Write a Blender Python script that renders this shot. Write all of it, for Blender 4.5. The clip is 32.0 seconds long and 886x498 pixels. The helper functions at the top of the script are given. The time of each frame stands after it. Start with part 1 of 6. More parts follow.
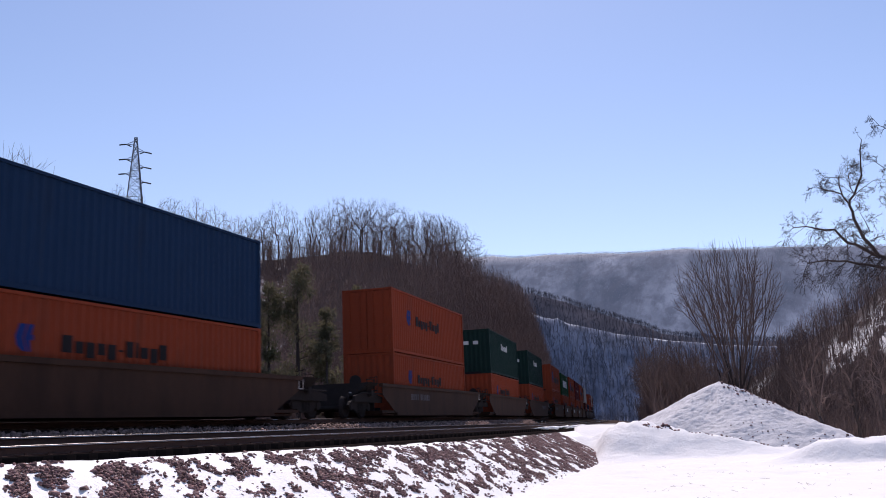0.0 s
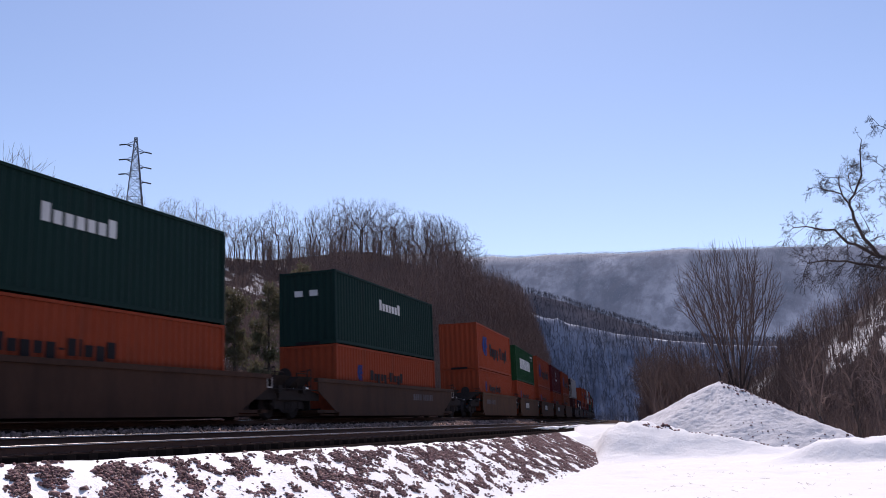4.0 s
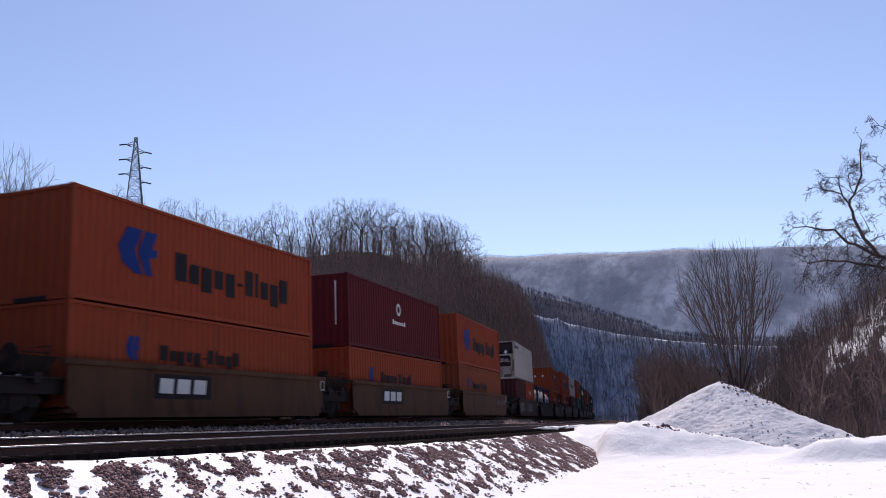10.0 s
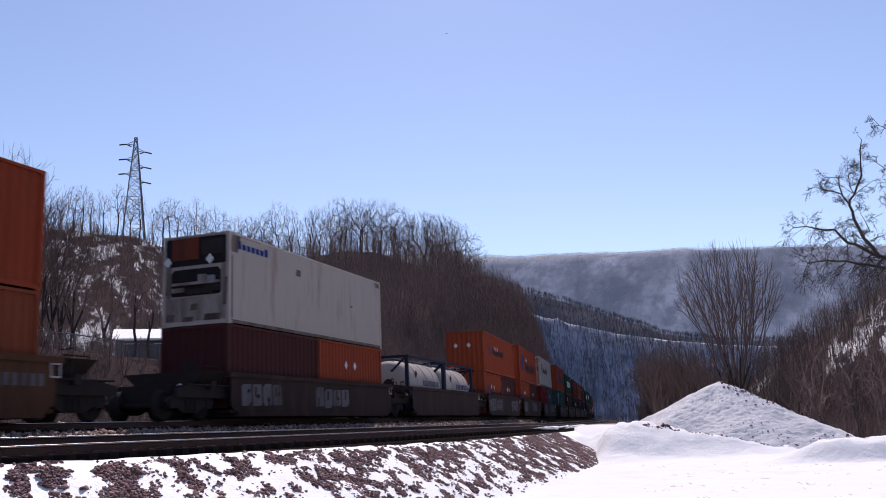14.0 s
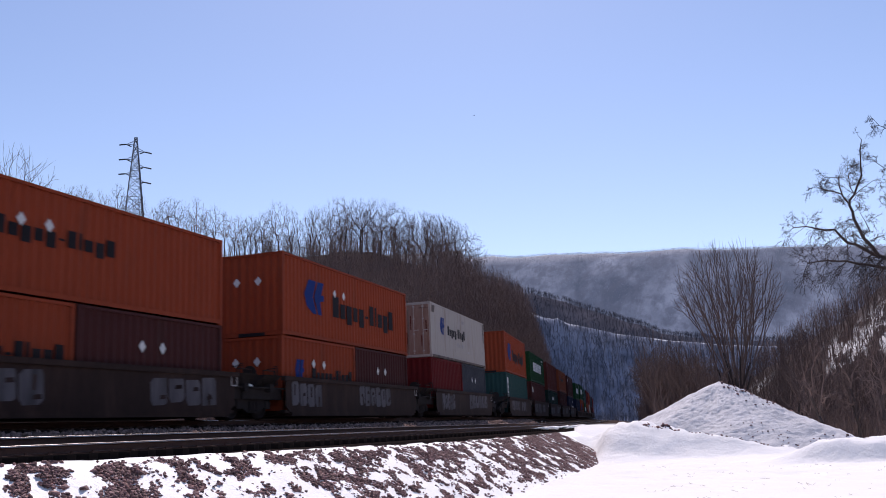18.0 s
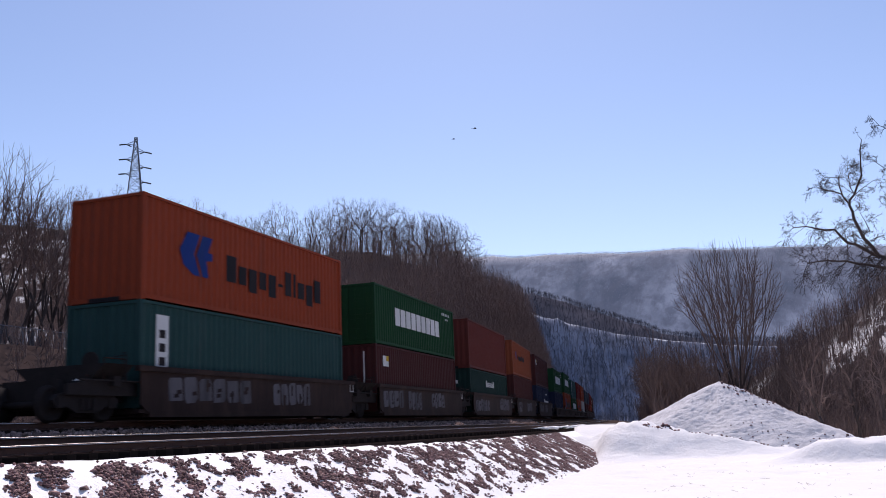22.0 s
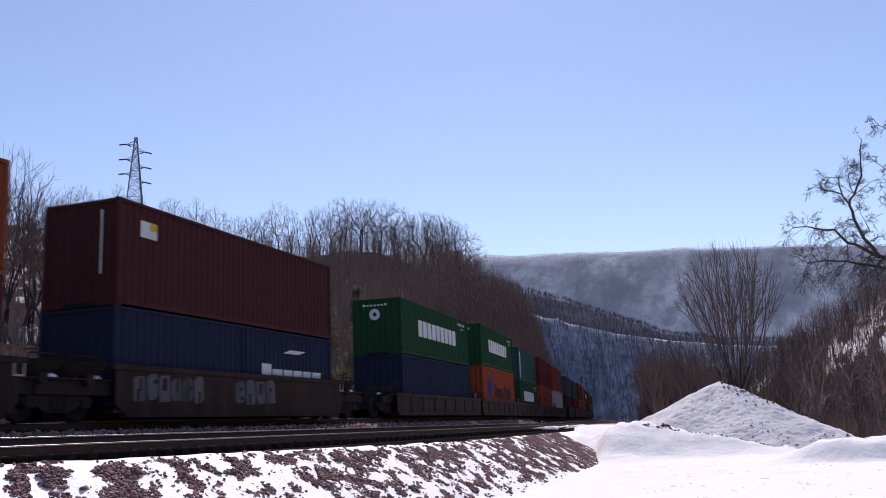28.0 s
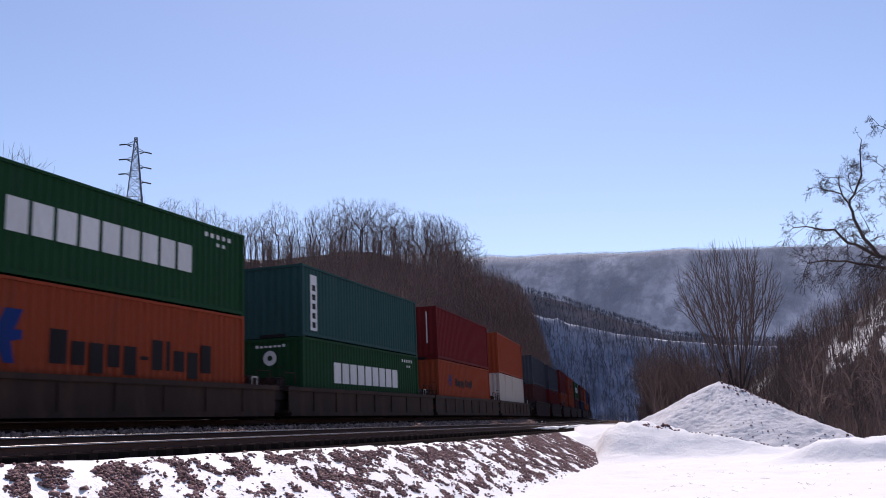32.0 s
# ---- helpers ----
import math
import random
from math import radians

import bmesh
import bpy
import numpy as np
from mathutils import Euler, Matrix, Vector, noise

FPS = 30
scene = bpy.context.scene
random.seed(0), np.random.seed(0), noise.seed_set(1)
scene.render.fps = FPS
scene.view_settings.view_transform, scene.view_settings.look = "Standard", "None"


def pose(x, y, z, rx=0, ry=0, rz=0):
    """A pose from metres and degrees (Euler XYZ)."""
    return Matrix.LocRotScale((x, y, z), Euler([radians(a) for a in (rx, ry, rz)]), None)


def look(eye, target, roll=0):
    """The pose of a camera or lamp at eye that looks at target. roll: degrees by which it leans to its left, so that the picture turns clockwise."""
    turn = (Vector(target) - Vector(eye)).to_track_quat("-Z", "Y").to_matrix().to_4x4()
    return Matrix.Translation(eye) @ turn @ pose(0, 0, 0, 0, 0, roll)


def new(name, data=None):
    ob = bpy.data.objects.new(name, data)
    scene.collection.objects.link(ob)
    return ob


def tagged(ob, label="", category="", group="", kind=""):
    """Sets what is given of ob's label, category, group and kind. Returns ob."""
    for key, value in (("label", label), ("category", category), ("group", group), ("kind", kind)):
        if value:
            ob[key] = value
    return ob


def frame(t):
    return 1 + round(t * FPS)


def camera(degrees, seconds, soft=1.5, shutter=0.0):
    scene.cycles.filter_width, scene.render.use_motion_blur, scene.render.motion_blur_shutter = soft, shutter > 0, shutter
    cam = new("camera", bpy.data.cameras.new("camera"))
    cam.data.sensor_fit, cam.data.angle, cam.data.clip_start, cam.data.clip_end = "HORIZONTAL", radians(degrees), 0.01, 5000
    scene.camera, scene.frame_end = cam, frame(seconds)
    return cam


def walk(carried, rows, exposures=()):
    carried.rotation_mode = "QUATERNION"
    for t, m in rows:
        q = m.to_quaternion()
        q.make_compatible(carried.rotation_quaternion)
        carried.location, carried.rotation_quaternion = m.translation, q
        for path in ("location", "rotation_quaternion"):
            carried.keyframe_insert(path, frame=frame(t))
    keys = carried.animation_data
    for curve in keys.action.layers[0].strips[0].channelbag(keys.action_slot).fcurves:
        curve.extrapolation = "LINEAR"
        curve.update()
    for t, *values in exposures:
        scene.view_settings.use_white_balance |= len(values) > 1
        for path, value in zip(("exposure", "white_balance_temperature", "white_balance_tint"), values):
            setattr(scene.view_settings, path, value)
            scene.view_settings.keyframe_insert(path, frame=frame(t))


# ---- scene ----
cam = camera(52.76, 32.0, soft=0.95, shutter=0.35)
EYE = (0.0, 0.0, -0.448)
YAW, PITCH, ROLL = 20.228, 11.212, -2.414
_aim = (-math.sin(radians(YAW)) * math.cos(radians(PITCH)), math.cos(radians(YAW)) * math.cos(radians(PITCH)), math.sin(radians(PITCH)))
_stand = look(EYE, tuple(a + b for a, b in zip(EYE, _aim)), ROLL)
walk(cam, [(0.0, _stand), (32.0, _stand)], [(0.0, 0.0, 6500, 24.0), (32.0, 0.0, 6500, 24.0)])

# ---- daylight ----
SUN_AZ, SUN_EL = -18.0, 48.0        # degrees, azimuth from +y to the right
world = bpy.data.worlds.new("sky")
scene.world = world
world.use_nodes = True
_wt = world.node_tree
_sky = _wt.nodes.new("ShaderNodeTexSky")
_sky.sky_type = "NISHITA"
_sky.sun_disc = False
_sky.sun_elevation, _sky.sun_rotation = radians(SUN_EL), radians(SUN_AZ)
_sky.altitude, _sky.air_density, _sky.dust_density, _sky.ozone_density = 300, 1.0, 0.22, 1.6
_bg = _wt.nodes["Background"]
_bg.inputs["Strength"].default_value = 0.134
_wt.links.new(_sky.outputs[0], _bg.inputs["Color"])
_sun = bpy.data.lights.new("sun", "SUN")
_sun.energy, _sun.angle, _sun.color = 4.0, radians(0.55), (1.0, 0.95, 0.88)
sun = new("sun", _sun)
_sd = Vector((math.sin(radians(SUN_AZ)) * math.cos(radians(SUN_EL)), math.cos(radians(SUN_AZ)) * math.cos(radians(SUN_EL)), math.sin(radians(SUN_EL))))
sun.matrix_world = look(tuple(_sd * 200), (0, 0, 0))

# ---- the line of the track: right rail of the far track, s metres along it ----
D_RAIL, S_ONE, S_TWO, K_ONE, K_TWO = 16.338, 18.95, 69.20, 0.0029523, 0.0001996


def track_point(s, lateral=0.0):
    """Place and heading of a point beside the track; lateral is metres to the right of the far track's right rail."""
    x, y, h = -D_RAIL, min(s, S_ONE), 0.0
    for a, b, k in ((S_ONE, S_TWO, K_ONE), (S_TWO, 1e9, K_TWO)):
        d = min(max(s - a, 0.0), b - a)
        if d > 0:
            x += (math.cos(h + k * d) - math.cos(h)) / k
            y += (math.sin(h + k * d) - math.sin(h)) / k
            h += k * d
    return x + lateral * math.cos(h), y + lateral * math.sin(h), h


def travelled(t):
    """Metres that the train has gone by t, counted from 16 s."""
    q = t - 16.0
    return 10.921 * q - 0.03326 * q * q / 2 + 0.0001066 * q ** 3 / 6


_LINE = np.array([track_point(s) for s in np.arange(-420, 900, 2.0)])


def beside(x, y):
    """Arrays of the way along the track and the metres to its right."""
    x, y = np.asarray(x, float), np.asarray(y, float)
    s, l = np.empty_like(x), np.empty_like(x)
    for i in range(0, x.size, 4000):
        dx = np.subtract.outer(x.ravel()[i:i + 4000], _LINE[:, 0])
        dy = np.subtract.outer(y.ravel()[i:i + 4000], _LINE[:, 1])
        j = np.argmin(dx * dx + dy * dy, axis=1)
        n = np.arange(len(j))
        a = _LINE[j, 2]
        l.ravel()[i:i + 4000] = dx[n, j] * np.cos(a) + dy[n, j] * np.sin(a)
        s.ravel()[i:i + 4000] = -420 + 2.0 * j - dx[n, j] * np.sin(a) + dy[n, j] * np.cos(a)
    return s, l


def near_drop(s):
    """Height of the near track's rails below the far track's."""
    return -0.47 - 0.004 * min(max(s - 11.0, 0.0), 60.0)


# ---- materials ----
def material(name, colour, rough=0.7, metal=0.0, spread=0.25, scale=6.0, fine=60.0, bump=0.15, tint=0.0, streak=1.0, second=None, mix=0.5, dist=0.02, edge=0.08, island=False, spec=0.4):
    """A worn surface: two scales of noise over a base colour, an optional second colour in patches, fine relief."""
    m = bpy.data.materials.new(name)
    m.use_nodes = True
    nt, N = m.node_tree, m.node_tree.nodes
    bs = N["Principled BSDF"]
    bs.inputs["Roughness"].default_value, bs.inputs["Metallic"].default_value = rough, metal
    bs.inputs["Specular IOR Level"].default_value = spec
    co = N.new("ShaderNodeTexCoord")
    mp = N.new("ShaderNodeMapping")
    mp.inputs["Scale"].default_value = (1, 1, streak)
    nt.links.new(co.outputs["Object"], mp.inputs["Vector"])

    def noise_at(s, detail):
        n = N.new("ShaderNodeTexNoise")
        n.inputs["Scale"].default_value, n.inputs["Detail"].default_value, n.inputs["Roughness"].default_value = s, detail, 0.62
        nt.links.new(mp.outputs[0], n.inputs["Vector"])
        return n

    big, small = noise_at(scale, 5), noise_at(fine, 3)
    rng = N.new("ShaderNodeMapRange")
    rng.inputs["From Min"].default_value, rng.inputs["From Max"].default_value = 0.25, 0.75
    rng.inputs["To Min"].default_value, rng.inputs["To Max"].default_value = 1 - spread, 1 + spread
    add = N.new("ShaderNodeMath")
    add.operation = "MULTIPLY_ADD"
    add.inputs[1].default_value, add.inputs[2].default_value = 0.5, 0.0
    nt.links.new(small.outputs["Fac"], add.inputs[0])
    hal = N.new("ShaderNodeMath")
    hal.operation = "MULTIPLY_ADD"
    hal.inputs[1].default_value = 0.5
    nt.links.new(big.outputs["Fac"], hal.inputs[0])
    nt.links.new(add.outputs[0], hal.inputs[2])
    nt.links.new(hal.outputs[0], rng.inputs["Value"])
    col = N.new("ShaderNodeRGB")
    col.outputs[0].default_value = (*colour, 1)
    src = col.outputs[0]
    if second:
        ramp = N.new("ShaderNodeMapRange")
        ramp.inputs["From Min"].default_value, ramp.inputs["From Max"].default_value = mix - edge, mix + edge
        nt.links.new(big.outputs["Fac"], ramp.inputs["Value"])
        mx = N.new("ShaderNodeMix")
        mx.data_type = "RGBA"
        mx.inputs[7].default_value = (*second, 1)
        nt.links.new(ramp.outputs[0], mx.inputs[0])
        nt.links.new(src, mx.inputs[6])
        src = mx.outputs[2]
    val = rng.outputs[0]
    if tint:
        inf = N.new("ShaderNodeNewGeometry" if island else "ShaderNodeObjectInfo")
        r2 = N.new("ShaderNodeMapRange")
        r2.inputs["To Min"].default_value, r2.inputs["To Max"].default_value = 1 - tint, 1 + tint
        nt.links.new(inf.outputs["Random Per Island" if island else "Random"], r2.inputs["Value"])
        mu = N.new("ShaderNodeMath")
        mu.operation = "MULTIPLY"
        nt.links.new(val, mu.inputs[0])
        nt.links.new(r2.outputs[0], mu.inputs[1])
        val = mu.outputs[0]
    sc = N.new("ShaderNodeVectorMath")
    sc.operation = "SCALE"
    nt.links.new(src, sc.inputs[0])
    nt.links.new(val, sc.inputs["Scale"])
    nt.links.new(sc.outputs[0], bs.inputs["Base Color"])
    if bump:
        bp = N.new("ShaderNodeBump")
        bp.inputs["Strength"].default_value, bp.inputs["Distance"].default_value = bump, dist
        nt.links.new(hal.outputs[0], bp.inputs["Height"])
        nt.links.new(bp.outputs[0], bs.inputs["Normal"])
    return m


def paint(name, colour, second=None, **k):
    """Container or wagon paint, dusty, with rain streaks."""
    return material(name, colour, rough=k.pop("rough", 0.6), spread=k.pop("spread", 0.22), scale=1.6, fine=22.0, bump=0.06, tint=0.08, streak=0.18, second=second, mix=k.pop("mix", 0.66), edge=0.12, spec=k.pop("spec", 0.1), **k)


ORANGE = paint("orange_paint", (0.25, 0.0435, 0.0165), (0.15, 0.035, 0.017))
RED_BROWN = paint("red_brown_paint", (0.1032, 0.02202, 0.01651), (0.0688, 0.02064, 0.01651))
TAN_ORANGE = paint("faded_orange_paint", (0.1995, 0.04954, 0.02064), (0.1307, 0.03784, 0.02064))
GREEN = paint("green_paint", (0.0085, 0.046, 0.0165), (0.011, 0.036, 0.0165))
DARK_GREEN = paint("dark_green_paint", (0.0075, 0.0255, 0.021), (0.01125, 0.0195, 0.0165))
TEAL = paint("teal_paint", (0.02, 0.06, 0.056), (0.032, 0.06, 0.056))
BLUE = paint("blue_paint", (0.00903, 0.02903, 0.07095), (0.01161, 0.02257, 0.04515))
NAVY = paint("navy_paint", (0.0135, 0.0185, 0.041), (0.0145, 0.0165, 0.03))
MAROON = paint("maroon_paint", (0.085, 0.0105, 0.013), (0.06, 0.0105, 0.0115))
RED = paint("red_paint", (0.117, 0.009632, 0.009632), (0.08256, 0.009632, 0.008944))
BROWN = paint("brown_paint", (0.05848, 0.01651, 0.01514), (0.04472, 0.01858, 0.01582))
WHITE = paint("white_paint", (0.39, 0.345, 0.305), (0.22, 0.155, 0.12), mix=0.66, spread=0.1)
PINK = paint("faded_pink_paint", (0.36, 0.225, 0.175), (0.22, 0.11, 0.075), mix=0.52)
GREY = paint("grey_paint", (0.04838, 0.0516, 0.06127), (0.03225, 0.03225, 0.0387))
WAGON_TAN = paint("tan_wagon_paint", (0.088, 0.042, 0.0225), (0.042, 0.02, 0.0125), mix=0.58, spread=0.3, spec=0.08)
WAGON_BROWN = paint("brown_wagon_paint", (0.066, 0.033, 0.022), (0.038, 0.02, 0.0145), mix=0.55, spread=0.3, spec=0.08)
WAGON_DARK = paint("dark_wagon_paint", (0.036, 0.022, 0.019), (0.055, 0.032, 0.025), mix=0.6, spread=0.35, spec=0.06)
WAGON_RUST = paint("rusty_wagon_paint", (0.042, 0.026, 0.021), (0.068, 0.037, 0.025), mix=0.62, spread=0.3, spec=0.08)
LETTER_WHITE = paint("white_lettering", (0.6, 0.6, 0.58), (0.45, 0.45, 0.43), mix=0.72)
LETTER_BLUE = paint("blue_lettering", (0.008, 0.03, 0.16), (0.012, 0.03, 0.1))
TANK_LETTER = paint("tank_lettering", (0.035, 0.05, 0.12), (0.08, 0.09, 0.14))
DRY_GRASS = material("dry_grass", (0.3, 0.22, 0.12), rough=0.9, tint=0.3, island=True, bump=0)
# distance haze, and the spur's blue shade, are put into far woods' colours
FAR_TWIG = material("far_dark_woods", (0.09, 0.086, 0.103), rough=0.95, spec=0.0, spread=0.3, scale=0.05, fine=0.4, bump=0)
SPUR_TWIG = material("hazed_spur_woods", (0.135, 0.14, 0.17), rough=0.95, spec=0.0, spread=0.3, scale=0.05, fine=0.4, bump=0)
RIME_TWIG = material("hazed_frosty_woods", (0.34, 0.365, 0.42), rough=0.95, spec=0.0, spread=0.4, scale=0.02, fine=0.2, bump=0)
SOOT = paint("soot_stain", (0.06, 0.045, 0.04), (0.16, 0.12, 0.1), mix=0.5)
SCUFF = paint("grey_scuff", (0.3, 0.28, 0.27), (0.4, 0.37, 0.35), mix=0.5)
DARK_STONE = material("oily_ballast", (0.25, 0.172, 0.145), spec=0.03, rough=0.9, spread=0.4, scale=5, fine=50, tint=0.6, island=True, bump=0.3)
FEATHER = material("dark_feathers", (0.05, 0.045, 0.045), rough=0.8, bump=0)
LETTER_DARK = paint("dark_lettering", (0.014, 0.011, 0.013), (0.03, 0.02, 0.018))
LETTER_YELLOW = paint("yellow_lettering", (0.6, 0.38, 0.03))
SPRAY = paint("sprayed_lettering", (0.125, 0.115, 0.125), (0.045, 0.04, 0.043), mix=0.57)
STEEL = material("dark_steel", (0.033, 0.027, 0.026), rough=0.8, metal=0.0, spec=0.05, spread=0.35, scale=3, fine=30)
RUST_GEAR = material("rusty_brake_gear", (0.055, 0.026, 0.018), rough=0.8, spread=0.4, scale=4, fine=30, second=(0.018, 0.014, 0.013), spec=0.1)
RUST = material("rusted_steel", (0.09, 0.042, 0.028), rough=0.75, metal=0.2, spread=0.35, scale=4, fine=40)
RAIL_TOP = material("polished_rail", (0.62, 0.58, 0.55), rough=0.22, metal=1.0, spread=0.1, scale=3, fine=40, bump=0.03)
SNOW = material("snow", (0.95, 0.935, 0.91), rough=0.65, spread=0.07, scale=2.2, fine=16, bump=0.8, dist=0.05, spec=0.3)
# greyer than SNOW: gravelly crust, with the mound's shaded front put into the colour
MOUND_SNOW = material("shade_greyed_crust", (0.62, 0.61, 0.62), rough=0.75, spread=0.22, scale=1.1, fine=9, bump=1.0, dist=0.09, spec=0.2)
STONE = material("ballast_stone", (0.2, 0.112, 0.106), rough=0.85, spread=0.35, scale=5, fine=50, tint=0.55, island=True, bump=0.3)
GRIME = paint("grimy_white_paint", (0.3, 0.265, 0.24), (0.1, 0.07, 0.055), mix=0.52, spread=0.3)
RUST_COVER = paint("rust_red_cover", (0.13, 0.03, 0.017), (0.06, 0.02, 0.014), mix=0.55)
GRAVEL = material("ballast_bed", (0.03, 0.0225, 0.02), rough=0.95, spec=0.0, spread=0.6, scale=9, fine=26, bump=0.9, dist=0.05, second=(0.015, 0.012, 0.011), edge=0.05)
TIE = material("old_oak_tie", (0.035, 0.025, 0.021), rough=0.95, spec=0.0, spread=0.35, scale=3, fine=30, streak=0.2)
BARK = material("bark", (0.075, 0.057, 0.052), rough=0.9, spec=0.05, spread=0.35, scale=2, fine=18, streak=0.3, tint=0.3)
TWIG = material("grey_twigs", (0.175, 0.121, 0.104), rough=0.9, spec=0.05, spread=0.3, scale=0.6, fine=4, tint=0.3, bump=0)
NEEDLE = material("pine_needles", (0.125, 0.11, 0.065), rough=0.7, spread=0.45, scale=1.0, fine=8, tint=0.45, island=True, second=(0.07, 0.085, 0.04), bump=0)
_nd = NEEDLE.node_tree
_tl, _ms = _nd.nodes.new("ShaderNodeBsdfTranslucent"), _nd.nodes.new("ShaderNodeMixShader")
_tl.inputs["Color"].default_value, _ms.inputs[0].default_value = (0.16, 0.14, 0.085, 1), 0.4
_nd.links.new(_nd.nodes["Principled BSDF"].outputs[0], _ms.inputs[1])
_nd.links.new(_tl.outputs[0], _ms.inputs[2])
_nd.links.new(_ms.outputs[0], _nd.nodes["Material Output"].inputs["Surface"])
GALV = material("galvanised_steel", (0.2, 0.2, 0.215), rough=0.6, metal=0.3, spread=0.2, scale=0.5, fine=4, bump=0)
INSULATOR = material("insulator_glass", (0.06, 0.07, 0.08), rough=0.3, spread=0.1, bump=0)


# ---- mesh building ----
class Geo:
    """Vertices and faces collected for one mesh."""

    def __init__(self):
        self.v, self.f = [], []

    def add(self, verts, faces):
        n = len(self.v)
        self.v += [tuple(p) for p in verts]
        self.f += [tuple(n + i for i in q) for q in faces]
        return self

    def box(self, x0, x1, y0, y1, z0, z1):
        return self.add([(x, y, z) for x in (x0, x1) for y in (y0, y1) for z in (z0, z1)],
                        [(0, 1, 3, 2), (4, 6, 7, 5), (0, 4, 5, 1), (2, 3, 7, 6), (0, 2, 6, 4), (1, 5, 7, 3)])

    def chamfer_box(self, x0, x1, y0, y1, z0, z1, c):
        """A box with its four lengthwise (y) edges cut off."""
        ring = [(x0 + c, z0), (x1 - c, z0), (x1, z0 + c), (x1, z1 - c), (x1 - c, z1), (x0 + c, z1), (x0, z1 - c), (x0, z0 + c)]
        n = len(ring)
        return self.add([(x, y0, z) for x, z in ring] + [(x, y1, z) for x, z in ring],
                        [(i, (i + 1) % n, n + (i + 1) % n, n + i) for i in range(n)] + [tuple(reversed(range(n))), tuple(range(n, 2 * n))])

    def prism(self, ring, axis, a, b):
        """A flat outline drawn out along an axis: ring of pairs in the other two axes."""
        def put(p, d):
            return {"x": (d, p[0], p[1]), "y": (p[0], d, p[1]), "z": (p[0], p[1], d)}[axis]
        n = len(ring)
        return self.add([put(p, a) for p in ring] + [put(p, b) for p in ring],
                        [(i, (i + 1) % n, n + (i + 1) % n, n + i) for i in range(n)] + [tuple(reversed(range(n))), tuple(range(n, 2 * n))])

    def tube(self, p, q, r0, r1, n=4):
        """A tapered rod from p to q."""
        p, q = Vector(p), Vector(q)
        d = (q - p).normalized()
        u = d.orthogonal().normalized()
        w = d.cross(u)
        ring = [(math.cos(2 * math.pi * i / n), math.sin(2 * math.pi * i / n)) for i in range(n)]
        return self.add([p + r0 * (c * u + s * w) for c, s in ring] + [q + r1 * (c * u + s * w) for c, s in ring],
                        [(i, (i + 1) % n, n + (i + 1) % n, n + i) for i in range(n)] + [tuple(reversed(range(n))), tuple(range(n, 2 * n))])

    def lathe(self, profile, axis="y", n=16, centre=(0, 0, 0)):
        """A turned shape: profile of (along, radius)."""
        verts, faces = [], []
        for a, r in profile:
            for i in range(n):
                c, s = r * math.cos(2 * math.pi * i / n), r * math.sin(2 * math.pi * i / n)
                p = {"x": (a, c, s), "y": (c, a, s), "z": (c, s, a)}[axis]
                verts.append(tuple(k + o for k, o in zip(p, centre)))
        for j in range(len(profile) - 1):
            faces += [(j * n + i, j * n + (i + 1) % n, (j + 1) * n + (i + 1) % n, (j + 1) * n + i) for i in range(n)]
        faces += [tuple(reversed(range(n))), tuple(range((len(profile) - 1) * n, len(profile) * n))]
        return self.add(verts, faces)

    def mesh(self, name, mat, smooth=False):
        me = bpy.data.meshes.new(name)
        me.from_pydata(self.v, [], self.f)
        me.materials.append(mat)
        bm = bmesh.new()
        bm.from_mesh(me)
        bmesh.ops.recalc_face_normals(bm, faces=bm.faces)
        bm.to_mesh(me)
        bm.free()
        if smooth:
            me.polygons.foreach_set("use_smooth", [True] * len(me.polygons))
        return me


def fast_mesh(name, verts, faces, mat, smooth=False):
    me = bpy.data.meshes.new(name)
    me.from_pydata(verts, [], faces)
    me.materials.append(mat)
    if smooth:
        me.polygons.foreach_set("use_smooth", [True] * len(me.polygons))
    return me


def part(name, geo, mat, parent, label="", smooth=False):
    """ONE mesh object under a thing or a part; geo may be a ready mesh."""
    ob = new(name, geo.mesh(name, mat, smooth) if isinstance(geo, Geo) else geo)
    ob.parent = parent
    return tagged(ob, label)


_meshes = {}


def shared(key, make, name, mat, smooth=False):
    """A mesh made once for each key."""
    if key not in _meshes:
        _meshes[key] = make().mesh(name, mat, smooth)
    return _meshes[key]


# ---- the ground ----
def smooth_step(a, b, x):
    t = np.clip((x - a) / (b - a), 0, 1)
    return t * t * (3 - 2 * t)


def waves(x, y, size, seed):
    """Cheap rolling noise from a few crossed sines, -1 to 1."""
    rng = np.random.RandomState(seed)
    out = np.zeros_like(x)
    for k in range(7):
        a, ph, f = rng.uniform(0, 6.28), rng.uniform(0, 6.28), (0.6 + 0.33 * k) / size
        out += np.sin((x * math.cos(a) + y * math.sin(a)) * f * 6.28 + ph) / (1 + 0.35 * k)
    return out / 3.0


HILL_AZ = [-180, -120, -80, -50, -45, -39.7, -37, -31, -27, -24.7, -21.8, -19.9, -18.5, -17.7, -15.7, -14, -12.6, -11.7, -11, 180]
HILL_EL = [4, 8, 11, 12.6, 12.5, 12.1, 11.2, 10.7, 11.2, 11.1, 10.3, 10.0, 8.9, 8.0, 7.5, 5.6, 4.4, 2.2, 0.2, 0]
HILL_R = [230, 230, 230, 225, 225, 225, 228, 232, 236, 240, 250, 265, 285, 300, 380, 470, 560, 620, 650, 650]
RIGHT_AZ, RIGHT_EL = [-30, -6, -1, 1.4, 2.5, 4.1, 6.4, 10, 20, 60, 120, 180], [0, 0, 3.0, 4.2, 4.9, 5.7, 7.4, 9.5, 13, 12, 8, 4]


